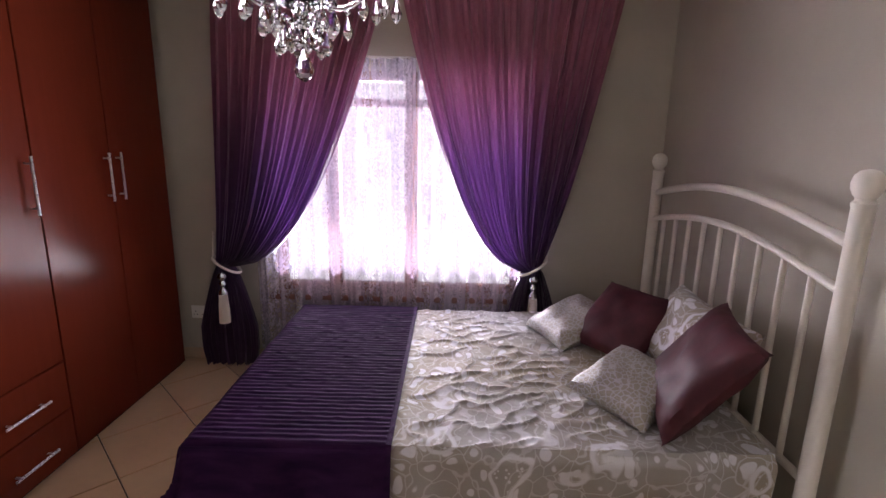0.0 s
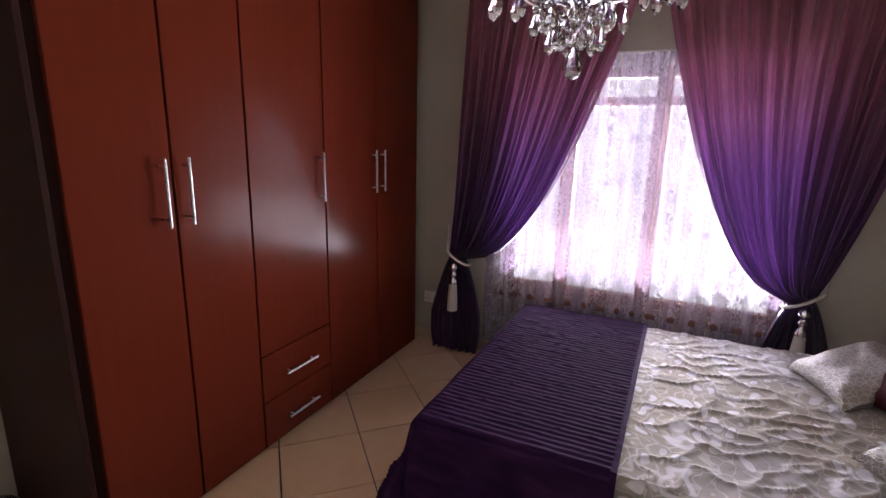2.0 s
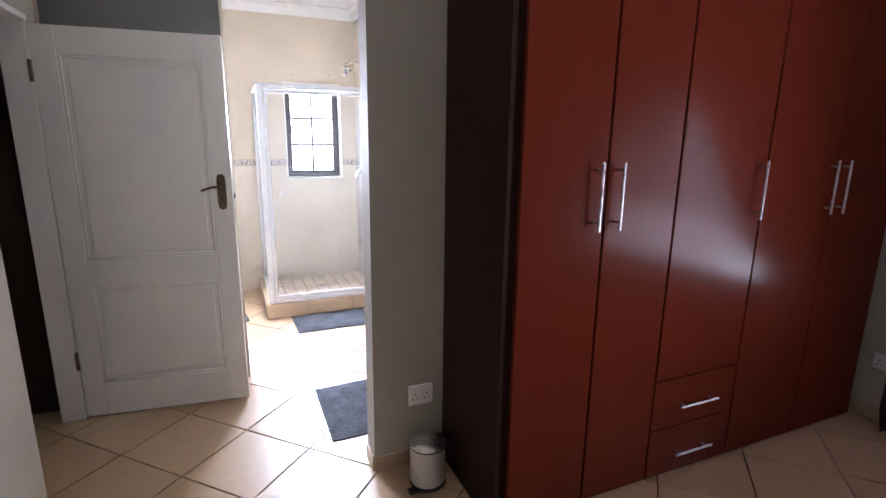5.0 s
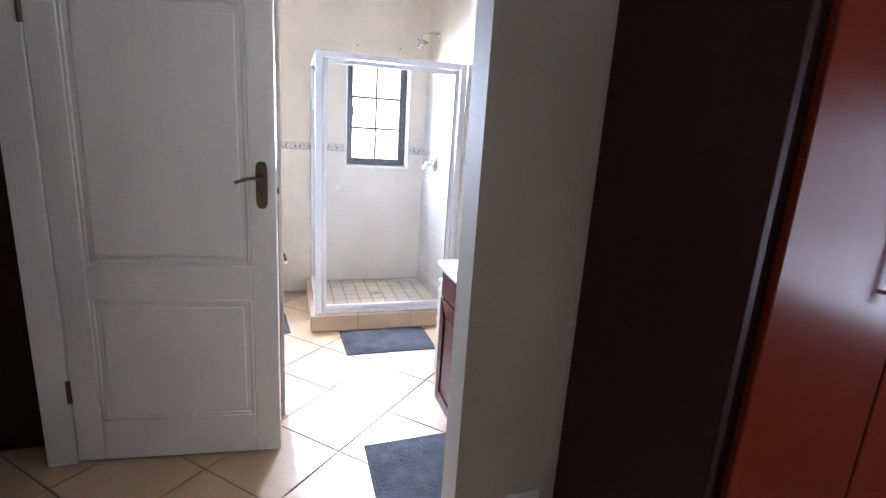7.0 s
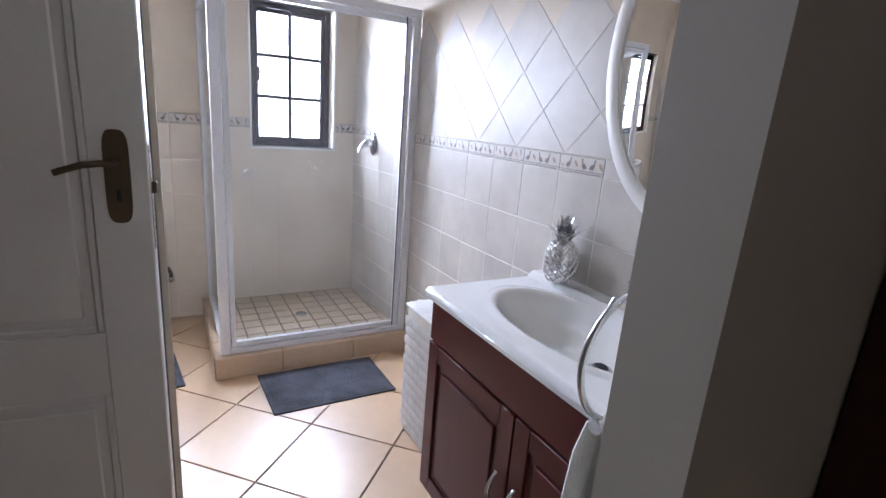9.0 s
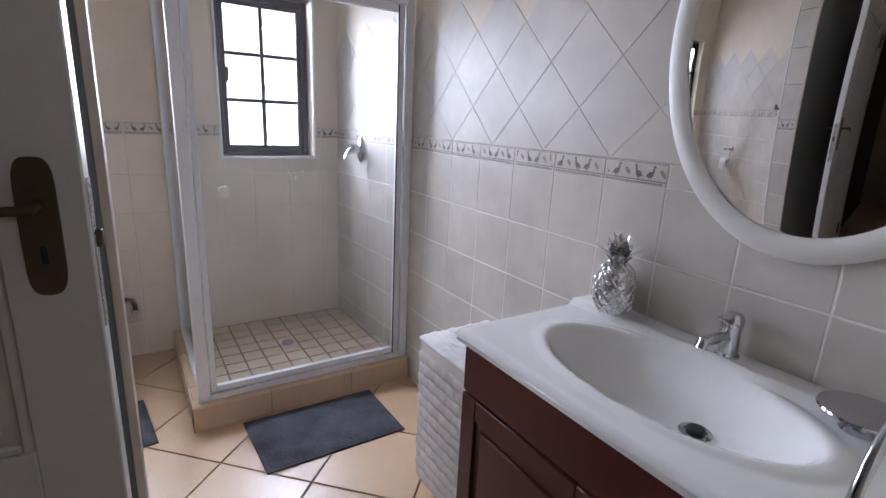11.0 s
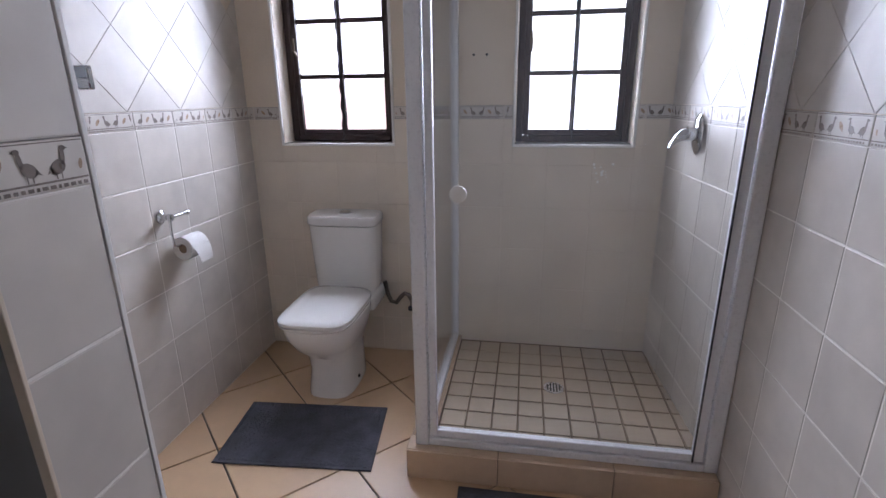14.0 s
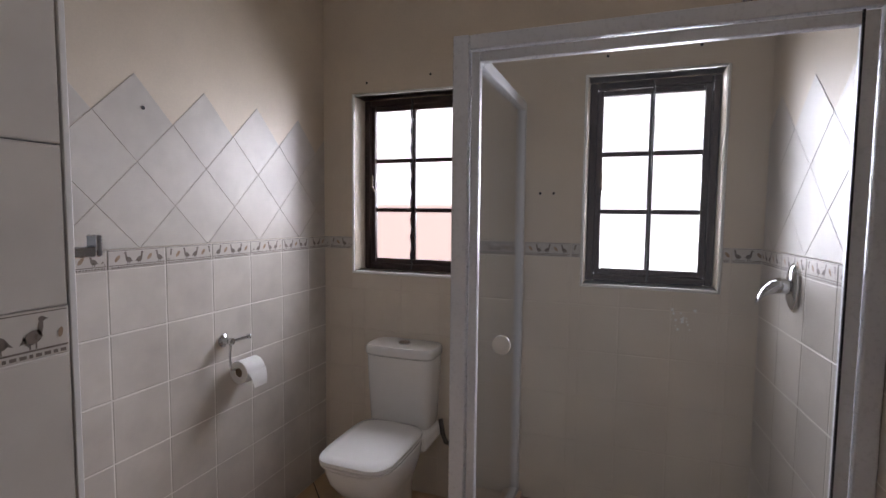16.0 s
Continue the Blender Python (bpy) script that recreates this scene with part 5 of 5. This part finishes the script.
    for j in range(8):
        z = 0.014 + j * 0.0165
        for i in range(turns):
            q = 2 * math.pi * (i + 0.5 * (j % 2)) / turns + 0.14
            r = rad(z) - 0.001
            bm_lathe(bead, [(0.0085, 0.0), (0.006, 0.003), (0.001, 0.0045)], (ox + r * math.cos(q), oy + r * math.sin(q), deck + z), 6, Vector((math.cos(q), math.sin(q), 0.1)).to_track_quat("Z", "Y").to_matrix().to_4x4())
    part("eye_relief", bead, "silver", body, "domed eyes between the lattice")
    for j, (n_, rr, hh, ln) in enumerate(((7, 0.016, 0.146, 0.055), (7, 0.012, 0.154, 0.062), (5, 0.007, 0.164, 0.064))):
        for i in range(n_):
            q = 2 * math.pi * (i + 0.4 * j) / n_
            o, s_ = Vector((math.cos(q), math.sin(q), 0)), Vector((-math.sin(q), math.cos(q), 0))
            lean = (0.95, 0.6, 0.25)[j]
            bm = bmesh.new()
            rings = []
            for k in range(6):
                u = k / 5
                c = Vector((ox, oy, deck + hh)) + o * (rr + ln * lean * u ** 1.3) + Vector((0, 0, ln * (u * (1.15 - 0.35 * lean * u))))
                wd = 0.0165 * (math.sin(math.pi * min(1, 0.25 + 0.75 * u)) + 0.03)
                rings.append([c + s_ * wd, c + o * 0.002 + Vector((0, 0, 0.002)), c - s_ * wd, c - o * 0.003 - Vector((0, 0, 0.002))])
            bm_loft(bm, rings)
            part("leaf", bm, "silver", p)

    # round mirror in a wide white frame
    mx, mz, mr, my = -3.69, 1.62, 0.325, TY1 - 0.009 - wall_lean(-3.95)
    mi = thing("wall_mirror", (mx, my, mz), "round mirror in a wide white painted frame", "mirror")
    back = Matrix.Rotation(radians(90), 4, "X")
    part("glass", lathe([(mr, 0.002), (mr, 0.010), (mr - 0.008, 0.013), (0.002, 0.013)], (mx, my, mz), 72, back, (0.97, 1.34)), "mirror", mi, "silvered mirror glass")
    bm = bmesh.new()
    prof = [(mr - 0.004, 0.0), (mr - 0.004, 0.016), (mr + 0.006, 0.018), (mr + 0.015, 0.02), (mr + 0.04, 0.018), (mr + 0.05, 0.012), (mr + 0.052, 0.0)]
    seg = 72
    rows = [[bm.verts.new(Vector((mx + r * 0.97 * math.cos(2 * math.pi * k / seg), my - d, mz + (r + 0.34 * mr) * math.sin(2 * math.pi * k / seg)))) for k in range(seg)] for r, d in prof]
    for a, b in zip(rows, rows[1:]):
        for k in range(seg):
            bm.faces.new((a[k], a[(k + 1) % seg], b[(k + 1) % seg], b[k]))
    part("frame", bm, "mirror_frame", mi, "wide cream-white frame")

    # towel ring on the end wall
    rx, ry, rz = TX1 - 0.078, 2.49, 1.172
    tr = thing("towel_ring", (TX1, ry, rz), "chrome towel ring on the end wall", "towel ring")
    part("mount", lathe([(0.026, 0), (0.026, 0.006), (0.012, 0.012), (0.010, 0.070), (0.014, 0.076), (0.012, 0.086), (0.003, 0.090)], (TX1, ry, rz), 20, Matrix.Rotation(radians(-90), 4, "Y")), "chrome", tr)
    part("finial", lathe([(0.004, 0.0), (0.012, 0.008), (0.006, 0.016), (0.010, 0.026), (0.003, 0.036)], (rx, ry, rz + 0.008), 14), "chrome", tr)
    loop = [(rx - 0.004, ry + 0.108 * math.sin(q), rz - 0.112 + 0.112 * math.cos(q)) for q in [2 * math.pi * k / 40 for k in range(40)]]
    part("ring", tube(loop, 0.0055, 10, True), "chrome", tr)
    tw = thing("hand_towel", (rx, ry, 0.95), "white towel with scalloped edge hung through the ring", "towel")

    def cloth(side):
        def fn2(u, w):
            z = 0.95 - 0.25 * w
            y = ry - 0.06 + 0.12 * u + 0.014 * (u - 0.5) * w * 4
            x = rx - 0.004 + side * (0.010 + 0.012 * min(1, w * 4)) + 0.008 * math.sin(u * 14 + side)
            return Vector((min(x, TX1 - 0.006), y, z - (0.008 * abs(math.sin(u * 16)) if w == 1 else 0)))
        return fn2
    for side in (-1, 1):
        part("fold", sheet(cloth(side), 24, 16, 0.004), "towel", tw)
    part("fold_top", tube([(rx - 0.004, ry - 0.06, 0.95), (rx - 0.004, ry + 0.06, 0.95)], 0.014, 12), "towel", tw)


vanity()


def laundry_basket():
    x0, x1, y0, y1, h = -4.70, -4.262, 2.758, TY1 - 0.03, 0.60
    b = thing("laundry_basket", ((x0 + x1) / 2, (y0 + y1) / 2, 0), "white woven strap laundry basket with lid", "basket")
    part("liner", box((x0 + 0.006, y0 + 0.006, 0.0), (x1 - 0.006, y1 - 0.006, h - 0.01)), "grout_light", b, "pale lining between the straps", False)
    cw = (y1 - y0) / 8
    rh = 0.046

    def strap(w_, h_):
        """One bulging piece of strap, face up."""
        bm = bmesh.new()
        rows = [[bm.verts.new((w_ * (i / 3 - 0.5), h_ * (j / 2 - 0.5), 0.007 * math.sin(math.pi * j / 2) * (0.4 + 0.6 * math.sin(math.pi * (0.15 + 0.7 * i / 3))))) for i in range(4)] for j in range(3)]
        for j in range(2):
            for i in range(3):
                bm.faces.new((rows[j][i], rows[j][i + 1], rows[j + 1][i + 1], rows[j + 1][i]))
        return mesh_of("strap", bm, "wicker")
    wide, tall = strap(cw * 0.98, rh * 1.0), strap(rh * 1.0, cw * 0.98)

    def put(me, m):
        o = new("strap", me)
        o.parent = b
        o.matrix_parent_inverse = b.matrix_basis.inverted()
        o.matrix_basis = m
    rows = int((h - 0.01) / rh)
    nx = round((x1 - x0) / cw)
    cx = (x1 - x0) / nx
    west = Matrix(((0, 0, -1, 0), (-1, 0, 0, 0), (0, 1, 0, 0), (0, 0, 0, 1)))
    south = Matrix(((1, 0, 0, 0), (0, 0, -1, 0), (0, 1, 0, 0), (0, 0, 0, 1)))
    for j in range(rows):
        z = (j + 0.5) * rh
        for i in range(8):
            out = 0.004 if (i + j) % 2 else 0.0
            put(wide, Matrix.Translation((x0 + 0.004 - out, y0 + (i + 0.5) * cw, z)) @ west)
        for i in range(nx):
            out = 0.004 if (i + j) % 2 else 0.0
            put(wide, Matrix.Translation((x0 + (i + 0.5) * cx, y0 + 0.004 - out, z)) @ south)
    lid = part("lid", box((x0 - 0.004, y0 - 0.004, h - 0.01), (x1, y1, h + 0.006), 0.005), "wicker", b, "woven lid")
    ny = 8
    for i in range(nx):
        for j in range(ny):
            out = 0.003 if (i + j) % 2 else 0.0
            put(wide, Matrix.Translation((x0 + (i + 0.5) * cx, y0 + (j + 0.5) * cw, h + 0.006 + out)))


laundry_basket()


def bath_mat(corners, label):
    """A thick pile mat from four corners, sagging softly at its edges."""
    a, b, c, d = [Vector((*p, 0)) for p in corners]

    def fn(u, v):
        p = (a * (1 - u) + b * u) * (1 - v) + (d * (1 - u) + c * u) * v
        e = min(u, 1 - u, v, 1 - v) * 8
        p.z = 0.004 + 0.013 * math.sqrt(min(1, e)) + 0.0016 * noise.noise(Vector((u * 40, v * 30, 1)))
        return p
    mid = (a + b + c + d) / 4
    t = thing("bath_mat", mid, label, "bath mat", "bath mats")
    part("fabric", sheet(fn, 70, 46, 0.004), "mat_grey", t)
    rim = bmesh.new()
    bm_loft(rim, [[p + (p - mid).normalized() * g + Vector((0, 0, z)) for p in (a, b, c, d)] for z, g in ((0.0005, 0.013), (0.004, 0.015), (0.0075, 0.012))])
    part("hem", rim, "mat_grey", t, "flat stitched hem")
    return t


bath_mat([(-5.36, 2.235), (-4.98, 2.25), (-4.985, 2.845), (-5.36, 2.84)], "charcoal grey bath mat before the shower")
bath_mat([(-5.735, 1.225), (-5.355, 1.268), (-5.40, 1.873), (-5.78, 1.83)], "charcoal grey pile mat before the toilet")
bath_mat([(-3.99, 2.22), (-3.432, 2.218), (-3.44, 2.66), (-4.01, 2.66)], "charcoal grey bath mat before the vanity")


def wall_plug(p, n):
    """A plugged screw hole left in the wall."""
    m = Vector(n).to_track_quat("Z", "Y").to_matrix().to_4x4()
    return single("wall_plug", lathe([(0.006, 0), (0.006, 0.002), (0.003, 0.0025), (0.001, 0.0015)], p, 10, m), "black_rubber", "small dark plugged screw hole in the wall", "wall plug", "old screw holes")


for y, z in ((2.165, 1.535), (2.225, 1.535), (1.27, 2.10), (1.62, 2.115), (2.44, 2.12), (2.80, 2.13)):
    wall_plug((TX0 + (0.0005 if z > 1.32 else 0.009), y, z), (1, 0, 0))
wall_plug((-5.28, TY0 + 0.004, 1.78), (0, 1, 0))


def residue():
    """Small pale specks of old adhesive on the tiles under the shower window."""
    random.seed(11)
    bm = bmesh.new()
    for k in range(16):
        y, z = 2.775 + random.uniform(-0.045, 0.045), 1.0 + random.uniform(-0.045, 0.045)
        rr = random.uniform(0.0025, 0.007)
        bm_loft(bm, [[Vector((TX0 + x, y + g * rr * math.cos(q) * (1 + 0.3 * math.sin(3 * q + k)), z + g * rr * math.sin(q))) for q in [2 * math.pi * i / 9 for i in range(9)]] for x, g in ((0.0085, 1), (0.0098, 0.8))])
    single("adhesive_residue", bm, "plastic", "pale specks of old adhesive on the shower tiles", "residue")


residue()


# edge strips on the stub wall
trim = tagged(new("trim", mesh_of("trim", box((STUB_X1 - 0.003, STUB_Y - 0.006, 0.0), (STUB_X1 + 0.003, STUB_Y + 0.0105, TOP_BATH - 0.001), 0.001), "wall_cream")), "cream corner strip on the stub wall", "", "", "structure")
tagged(new("trim", mesh_of("trim", box((STUB_X0 - 0.0105, STUB_Y - 0.001, 0.0), (STUB_X0 - 0.0015, STUB_Y + 0.0098, TOP_BATH - 0.001), 0.001), "plastic")), "thin white plastic corner strip on the stub wall", "", "", "structure")


# ---- tiled surfaces ----
def clip(poly, lo, hi):
    """Clips a polygon of (a, b) pairs to a rectangle."""
    for ax, lim, sgn in ((0, lo[0], 1), (0, hi[0], -1), (1, lo[1], 1), (1, hi[1], -1)):
        out = []
        for i, p in enumerate(poly):
            q = poly[(i + 1) % len(poly)]
            dp, dq = sgn * (p[ax] - lim), sgn * (q[ax] - lim)
            if dp >= 0:
                out.append(p)
            if (dp >= 0) != (dq >= 0):
                k = dp / (dp - dq)
                out.append((p[0] + (q[0] - p[0]) * k, p[1] + (q[1] - p[1]) * k))
        poly = out
        if len(poly) < 3:
            return []
    area = sum(poly[i - 1][0] * p[1] - p[0] * poly[i - 1][1] for i, p in enumerate(poly)) / 2
    return poly if abs(area) > 2e-4 else []


def outside(poly, hole):
    """The pieces of a polygon that lie round a rectangular hole."""
    big = 50
    (ax, ay), (bx, by) = hole
    got = [clip(poly, (-big, -big), (ax, big)), clip(poly, (bx, -big), (big, big)), clip(poly, (ax, -big), (bx, ay)), clip(poly, (ax, by), (bx, big))]
    return [g for g in got if g]


def slab(name, poly, to3d, thick, material, parent, edge=0.0025):
    """One tile: a polygon with a small chamfer round its face."""
    cx, cy = sum(p[0] for p in poly) / len(poly), sum(p[1] for p in poly) / len(poly)
    inner = []
    for p in poly:
        d = math.hypot(p[0] - cx, p[1] - cy) or 1
        k = max(0.2, 1 - edge * 1.4 / d)
        inner.append((cx + (p[0] - cx) * k, cy + (p[1] - cy) * k))
    n = len(poly)
    verts = [to3d(a, b, 0) for a, b in poly] + [to3d(a, b, thick - edge * 0.6) for a, b in poly] + [to3d(a, b, thick) for a, b in inner]
    faces = [tuple(range(2 * n, 3 * n))]
    for j in (0, n):
        faces += [(j + i, j + (i + 1) % n, j + n + (i + 1) % n, j + n + i) for i in range(n)]
    me = bpy.data.meshes.new(name)
    me.from_pydata([tuple(v) for v in verts], [], faces)
    bm = bmesh.new()
    bm.from_mesh(me)
    bmesh.ops.recalc_face_normals(bm, faces=bm.faces)
    bm.to_mesh(me)
    bm.free()
    me.materials.append(M[material])
    ob = new(name, me)
    ob.parent = parent
    ob.matrix_parent_inverse = parent.matrix_basis.inverted()
    return ob


def diamond(u, v, half):
    return [(u, v - half), (u + half, v), (u, v + half), (u - half, v)]


# floor: square tiles laid at forty-five degrees
PITCH, U0, V0 = 0.406, 1.095, 4.300
R2 = math.sqrt(0.5)
rooms = [((BX0, BY0), (BX1, BY1)), ((TX0, TY0), (BX0, TY1)), ((-4.30, -0.9), (-2.55, TY0))]
for i in range(-22, 16):
    for j in range(-16, 16):
        u, v = U0 + (i + 0.5) * PITCH, V0 + (j + 0.5) * PITCH
        cx, cy = (u - v) * R2, (u + v) * R2
        for lo, hi in rooms:
            pc = clip(diamond(cx, cy, (PITCH - 0.0075) * R2), lo, hi)
            if pc:
                slab("floor_tile", pc, lambda a, b, t: (a, b, -0.0079 + t), 0.0079, "floor_tile", floor, 0.002)

# bathroom walls: square tiles, a printed border, and a band of diagonal tiles
BORDER = (1.25, 1.312)


def tile_wall(name, a0, a1, to3d, origin, dia, holes=(), border_to=None, diamonds=True, band_top=1.91, material="wall_tile", p=0.21, cuts=()):
    base = structure(name, box((0, 0, 0), (0.001, 0.001, 0.001)), "grout_warm" if material == "wall_tile_lit" else "grout_light", "cream square wall tiles with a printed border and diagonal band above")
    bm = bmesh.new()
    cuts = [a0, *cuts, a1]
    quads = [[(p, 0.0), (q, 0.0), (q, BORDER[1]), (p, BORDER[1])] for p, q in zip(cuts, cuts[1:])]
    for h in holes:
        quads = [g for q in quads for g in outside(q, h)]
    for q in quads:
        bm_loft(bm, [[to3d(a, b, t) for a, b in q] for t in (0.0005, 0.0074)])
    bmesh.ops.recalc_face_normals(bm, faces=bm.faces)
    bm.to_mesh(base.data)
    bm.free()

    def lay(poly, kind, thick):
        ps = [poly]
        for h in holes:
            ps = [g for q in ps for g in outside(q, h)]
        for q in ps:
            slab(kind, q, lambda a, b, t: to3d(a, b, 0.0005 + t), thick, material, base, min(0.0025, thick * 0.6))
    rows = math.ceil(BORDER[0] / p)
    for i in range(math.floor((a0 - origin) / p), math.ceil((a1 - origin) / p)):
        for j in range(rows):
            z1 = BORDER[0] - j * p
            sq = clip([(origin + i * p + 0.0015, z1 - p + 0.0015), (origin + (i + 1) * p - 0.0015, z1 - p + 0.0015), (origin + (i + 1) * p - 0.0015, z1 - 0.0015), (origin + i * p + 0.0015, z1 - 0.0015)], (a0, 0.004), (a1, BORDER[0]))
            if sq:
                lay(sq, "tile", 0.008)
        sq = clip([(origin + i * p + 0.001, BORDER[0]), (origin + (i + 1) * p - 0.001, BORDER[0]), (origin + (i + 1) * p - 0.001, BORDER[1]), (origin + i * p + 0.001, BORDER[1])], (a0, 0), (a1, 3))
        if sq and (border_to is None or sum(q[0] for q in sq) / len(sq) < border_to):
            ps = [sq]
            for h in holes:
                ps = [g for q in ps for g in outside(q, h)]
            for q in ps:
                t = slab("border_tile", q, lambda a, b, t: to3d(a, b, 0.0005 + t), 0.009, "wall_tile", base)
                border_print(t, q, to3d)
        elif sq:
            lay(sq, "tile", 0.008)
    if diamonds:
        hd = 0.144
        zb = BORDER[1]
        top = band_top
        for i in range(math.floor((a0 - dia) / hd) - 1, math.ceil((a1 - dia) / hd) + 1):
            for j in range(0, 9):
                if (i + j) % 2 == 0:
                    continue
                c = (dia + i * hd, zb + j * hd)
                if c[1] + hd > top + 0.01:
                    continue
                q = clip(diamond(c[0], c[1], hd - 0.0011), (a0, zb + 0.002), (a1, 2.6))
                if q and (border_to is None or c[0] < border_to + 0.25):
                    lay(q, "diagonal_tile", 0.0016)
    return base


def border_print(tile, poly, to3d):
    """Grey-brown printed birds and leaves with a striped line below."""
    lo, hi = min(p[0] for p in poly), max(p[0] for p in poly)
    birds, leaves = bmesh.new(), bmesh.new()
    h0, h1 = BORDER

    def flat(pts, bm=birds):
        vs = [bm.verts.new(to3d(a, b, 0.0102)) for a, b in pts if lo + 0.003 < a < hi - 0.003]
        if len(vs) == len(pts):
            bm.faces.new(vs)
        else:
            for v in vs:
                bm.verts.remove(v)

    def blob(cx, cz, rx, rz, tilt=0.0, n=10, bm=birds):
        out = []
        for k in range(n):
            q = 2 * math.pi * k / n
            x, z = rx * math.cos(q), rz * math.sin(q)
            out.append((cx + x * math.cos(tilt) - z * math.sin(tilt), cz + x * math.sin(tilt) + z * math.cos(tilt)))
        flat(out, bm)
    n0, n1 = math.ceil(lo / 0.038), math.floor(hi / 0.038)
    for k in range(n0, n1 + 1):
        a = k * 0.038
        if k % 3 == 2:
            blob(a, h0 + 0.034, 0.006, 0.013, 0.7, bm=leaves)
            blob(a + 0.006, h0 + 0.029, 0.003, 0.007, 0.2, bm=leaves)
        else:
            f = 1 if k % 3 else -1
            blob(a, h0 + 0.0285, 0.0115, 0.0085, 0.5 * f)
            flat([(a - 0.016 * f, h0 + 0.021), (a - 0.006 * f, h0 + 0.024), (a - 0.009 * f, h0 + 0.030)][::f])
            blob(a + 0.0085 * f, h0 + 0.040, 0.0034, 0.0105, -0.12 * f)
            blob(a + 0.0105 * f, h0 + 0.0505, 0.0045, 0.0034, 0)
            flat([(a + 0.013 * f, h0 + 0.0525), (a + 0.013 * f, h0 + 0.049), (a + 0.0185 * f, h0 + 0.0497)][::f])
            for q in (-0.003, 0.004):
                flat([(a + q - 0.001, h0 + 0.0135), (a + q + 0.001, h0 + 0.0135), (a + q + 0.001, h0 + 0.022), (a + q - 0.001, h0 + 0.022)])
    e = 0.0035
    flat([(lo + e, h0 + 0.0105), (hi - e, h0 + 0.0105), (hi - e, h0 + 0.013), (lo + e, h0 + 0.013)])
    flat([(lo + e, h1 - 0.004), (hi - e, h1 - 0.004), (hi - e, h1 - 0.0025), (lo + e, h1 - 0.0025)])
    a = lo + 0.006
    while a < hi - 0.014:
        w = 0.004 + 0.004 * random.random()
        flat([(a, h0 + 0.003), (a + w, h0 + 0.003), (a + w, h0 + 0.0075), (a, h0 + 0.0075)])
        a += w + 0.003
    for name, bm, material, label in (("printed_birds", birds, "print", "grey-brown printed birds and lines"), ("printed_leaves", leaves, "print_tan", "tan printed leaves")):
        if len(bm.verts):
            part(name, bm, material, tile, label, False)
        else:
            bm.free()


M["print"] = surface("grey_brown_ceramic_print", (0.22, 0.18, 0.15), 0.3, vary=0.3, grain=90, bump=0)
M["print_tan"] = surface("tan_ceramic_print", (0.42, 0.29, 0.19), 0.3, vary=0.3, grain=90, bump=0)
# Smoother window-wall tile; that wall's lighter, warmer cast is light put into colour.
M["wall_tile_lit"] = surface("lit_cream_wall_tile", (0.71, 0.63, 0.52), 0.35, rvar=0.01, vary=0.05, grain=9, blotch=3, bump=0.05, depth=0.002, piece=0.03)
tile_wall("tiling_basin", TX0, TX1, lambda a, b, t: Vector((a, TY1 - wall_lean(a) - t, b)), -4.433, -4.503, border_to=-4.03, cuts=(KINK,))
tile_wall("tiling_toilet", TX0, STUB_X0 - 0.01, lambda a, b, t: Vector((a, TY0 + t, b)), -5.345, -5.541)
whole = [((w[0] - 0.014, WIN_Z[0] - 0.014), (w[1] + 0.014, 2.6)) for w in (W_WC, W_SH)]
tile_wall("tiling_windows", TY0 + 0.009, TY1 - 0.009, lambda a, b, t: Vector((TX0 + t, a, b)), 1.05, 0, whole, diamonds=False, material="wall_tile_lit")
tile_wall("tiling_stub_end", STUB_X0, STUB_X1, lambda a, b, t: Vector((a, STUB_Y + t, b)), STUB_X0 - 0.03, 0, diamonds=False)
stub_end = bpy.data.objects["tiling_stub_end"]
for k in range(5):
    z = BORDER[1] + k * 0.21
    slab("tile", [(STUB_X0 + 0.0005, z + 0.001), (STUB_X1 - 0.004, z + 0.001), (STUB_X1 - 0.004, z + 0.209), (STUB_X0 + 0.0005, z + 0.209)], lambda a, b, t: Vector((a, STUB_Y + 0.0005 + t, b)), 0.008, "wall_tile", stub_end)
tile_wall("tiling_stub_back", TY0 + 0.009, STUB_Y, lambda a, b, t: Vector((STUB_X0 - t, a, b)), STUB_Y - 0.21, 0, diamonds=False)
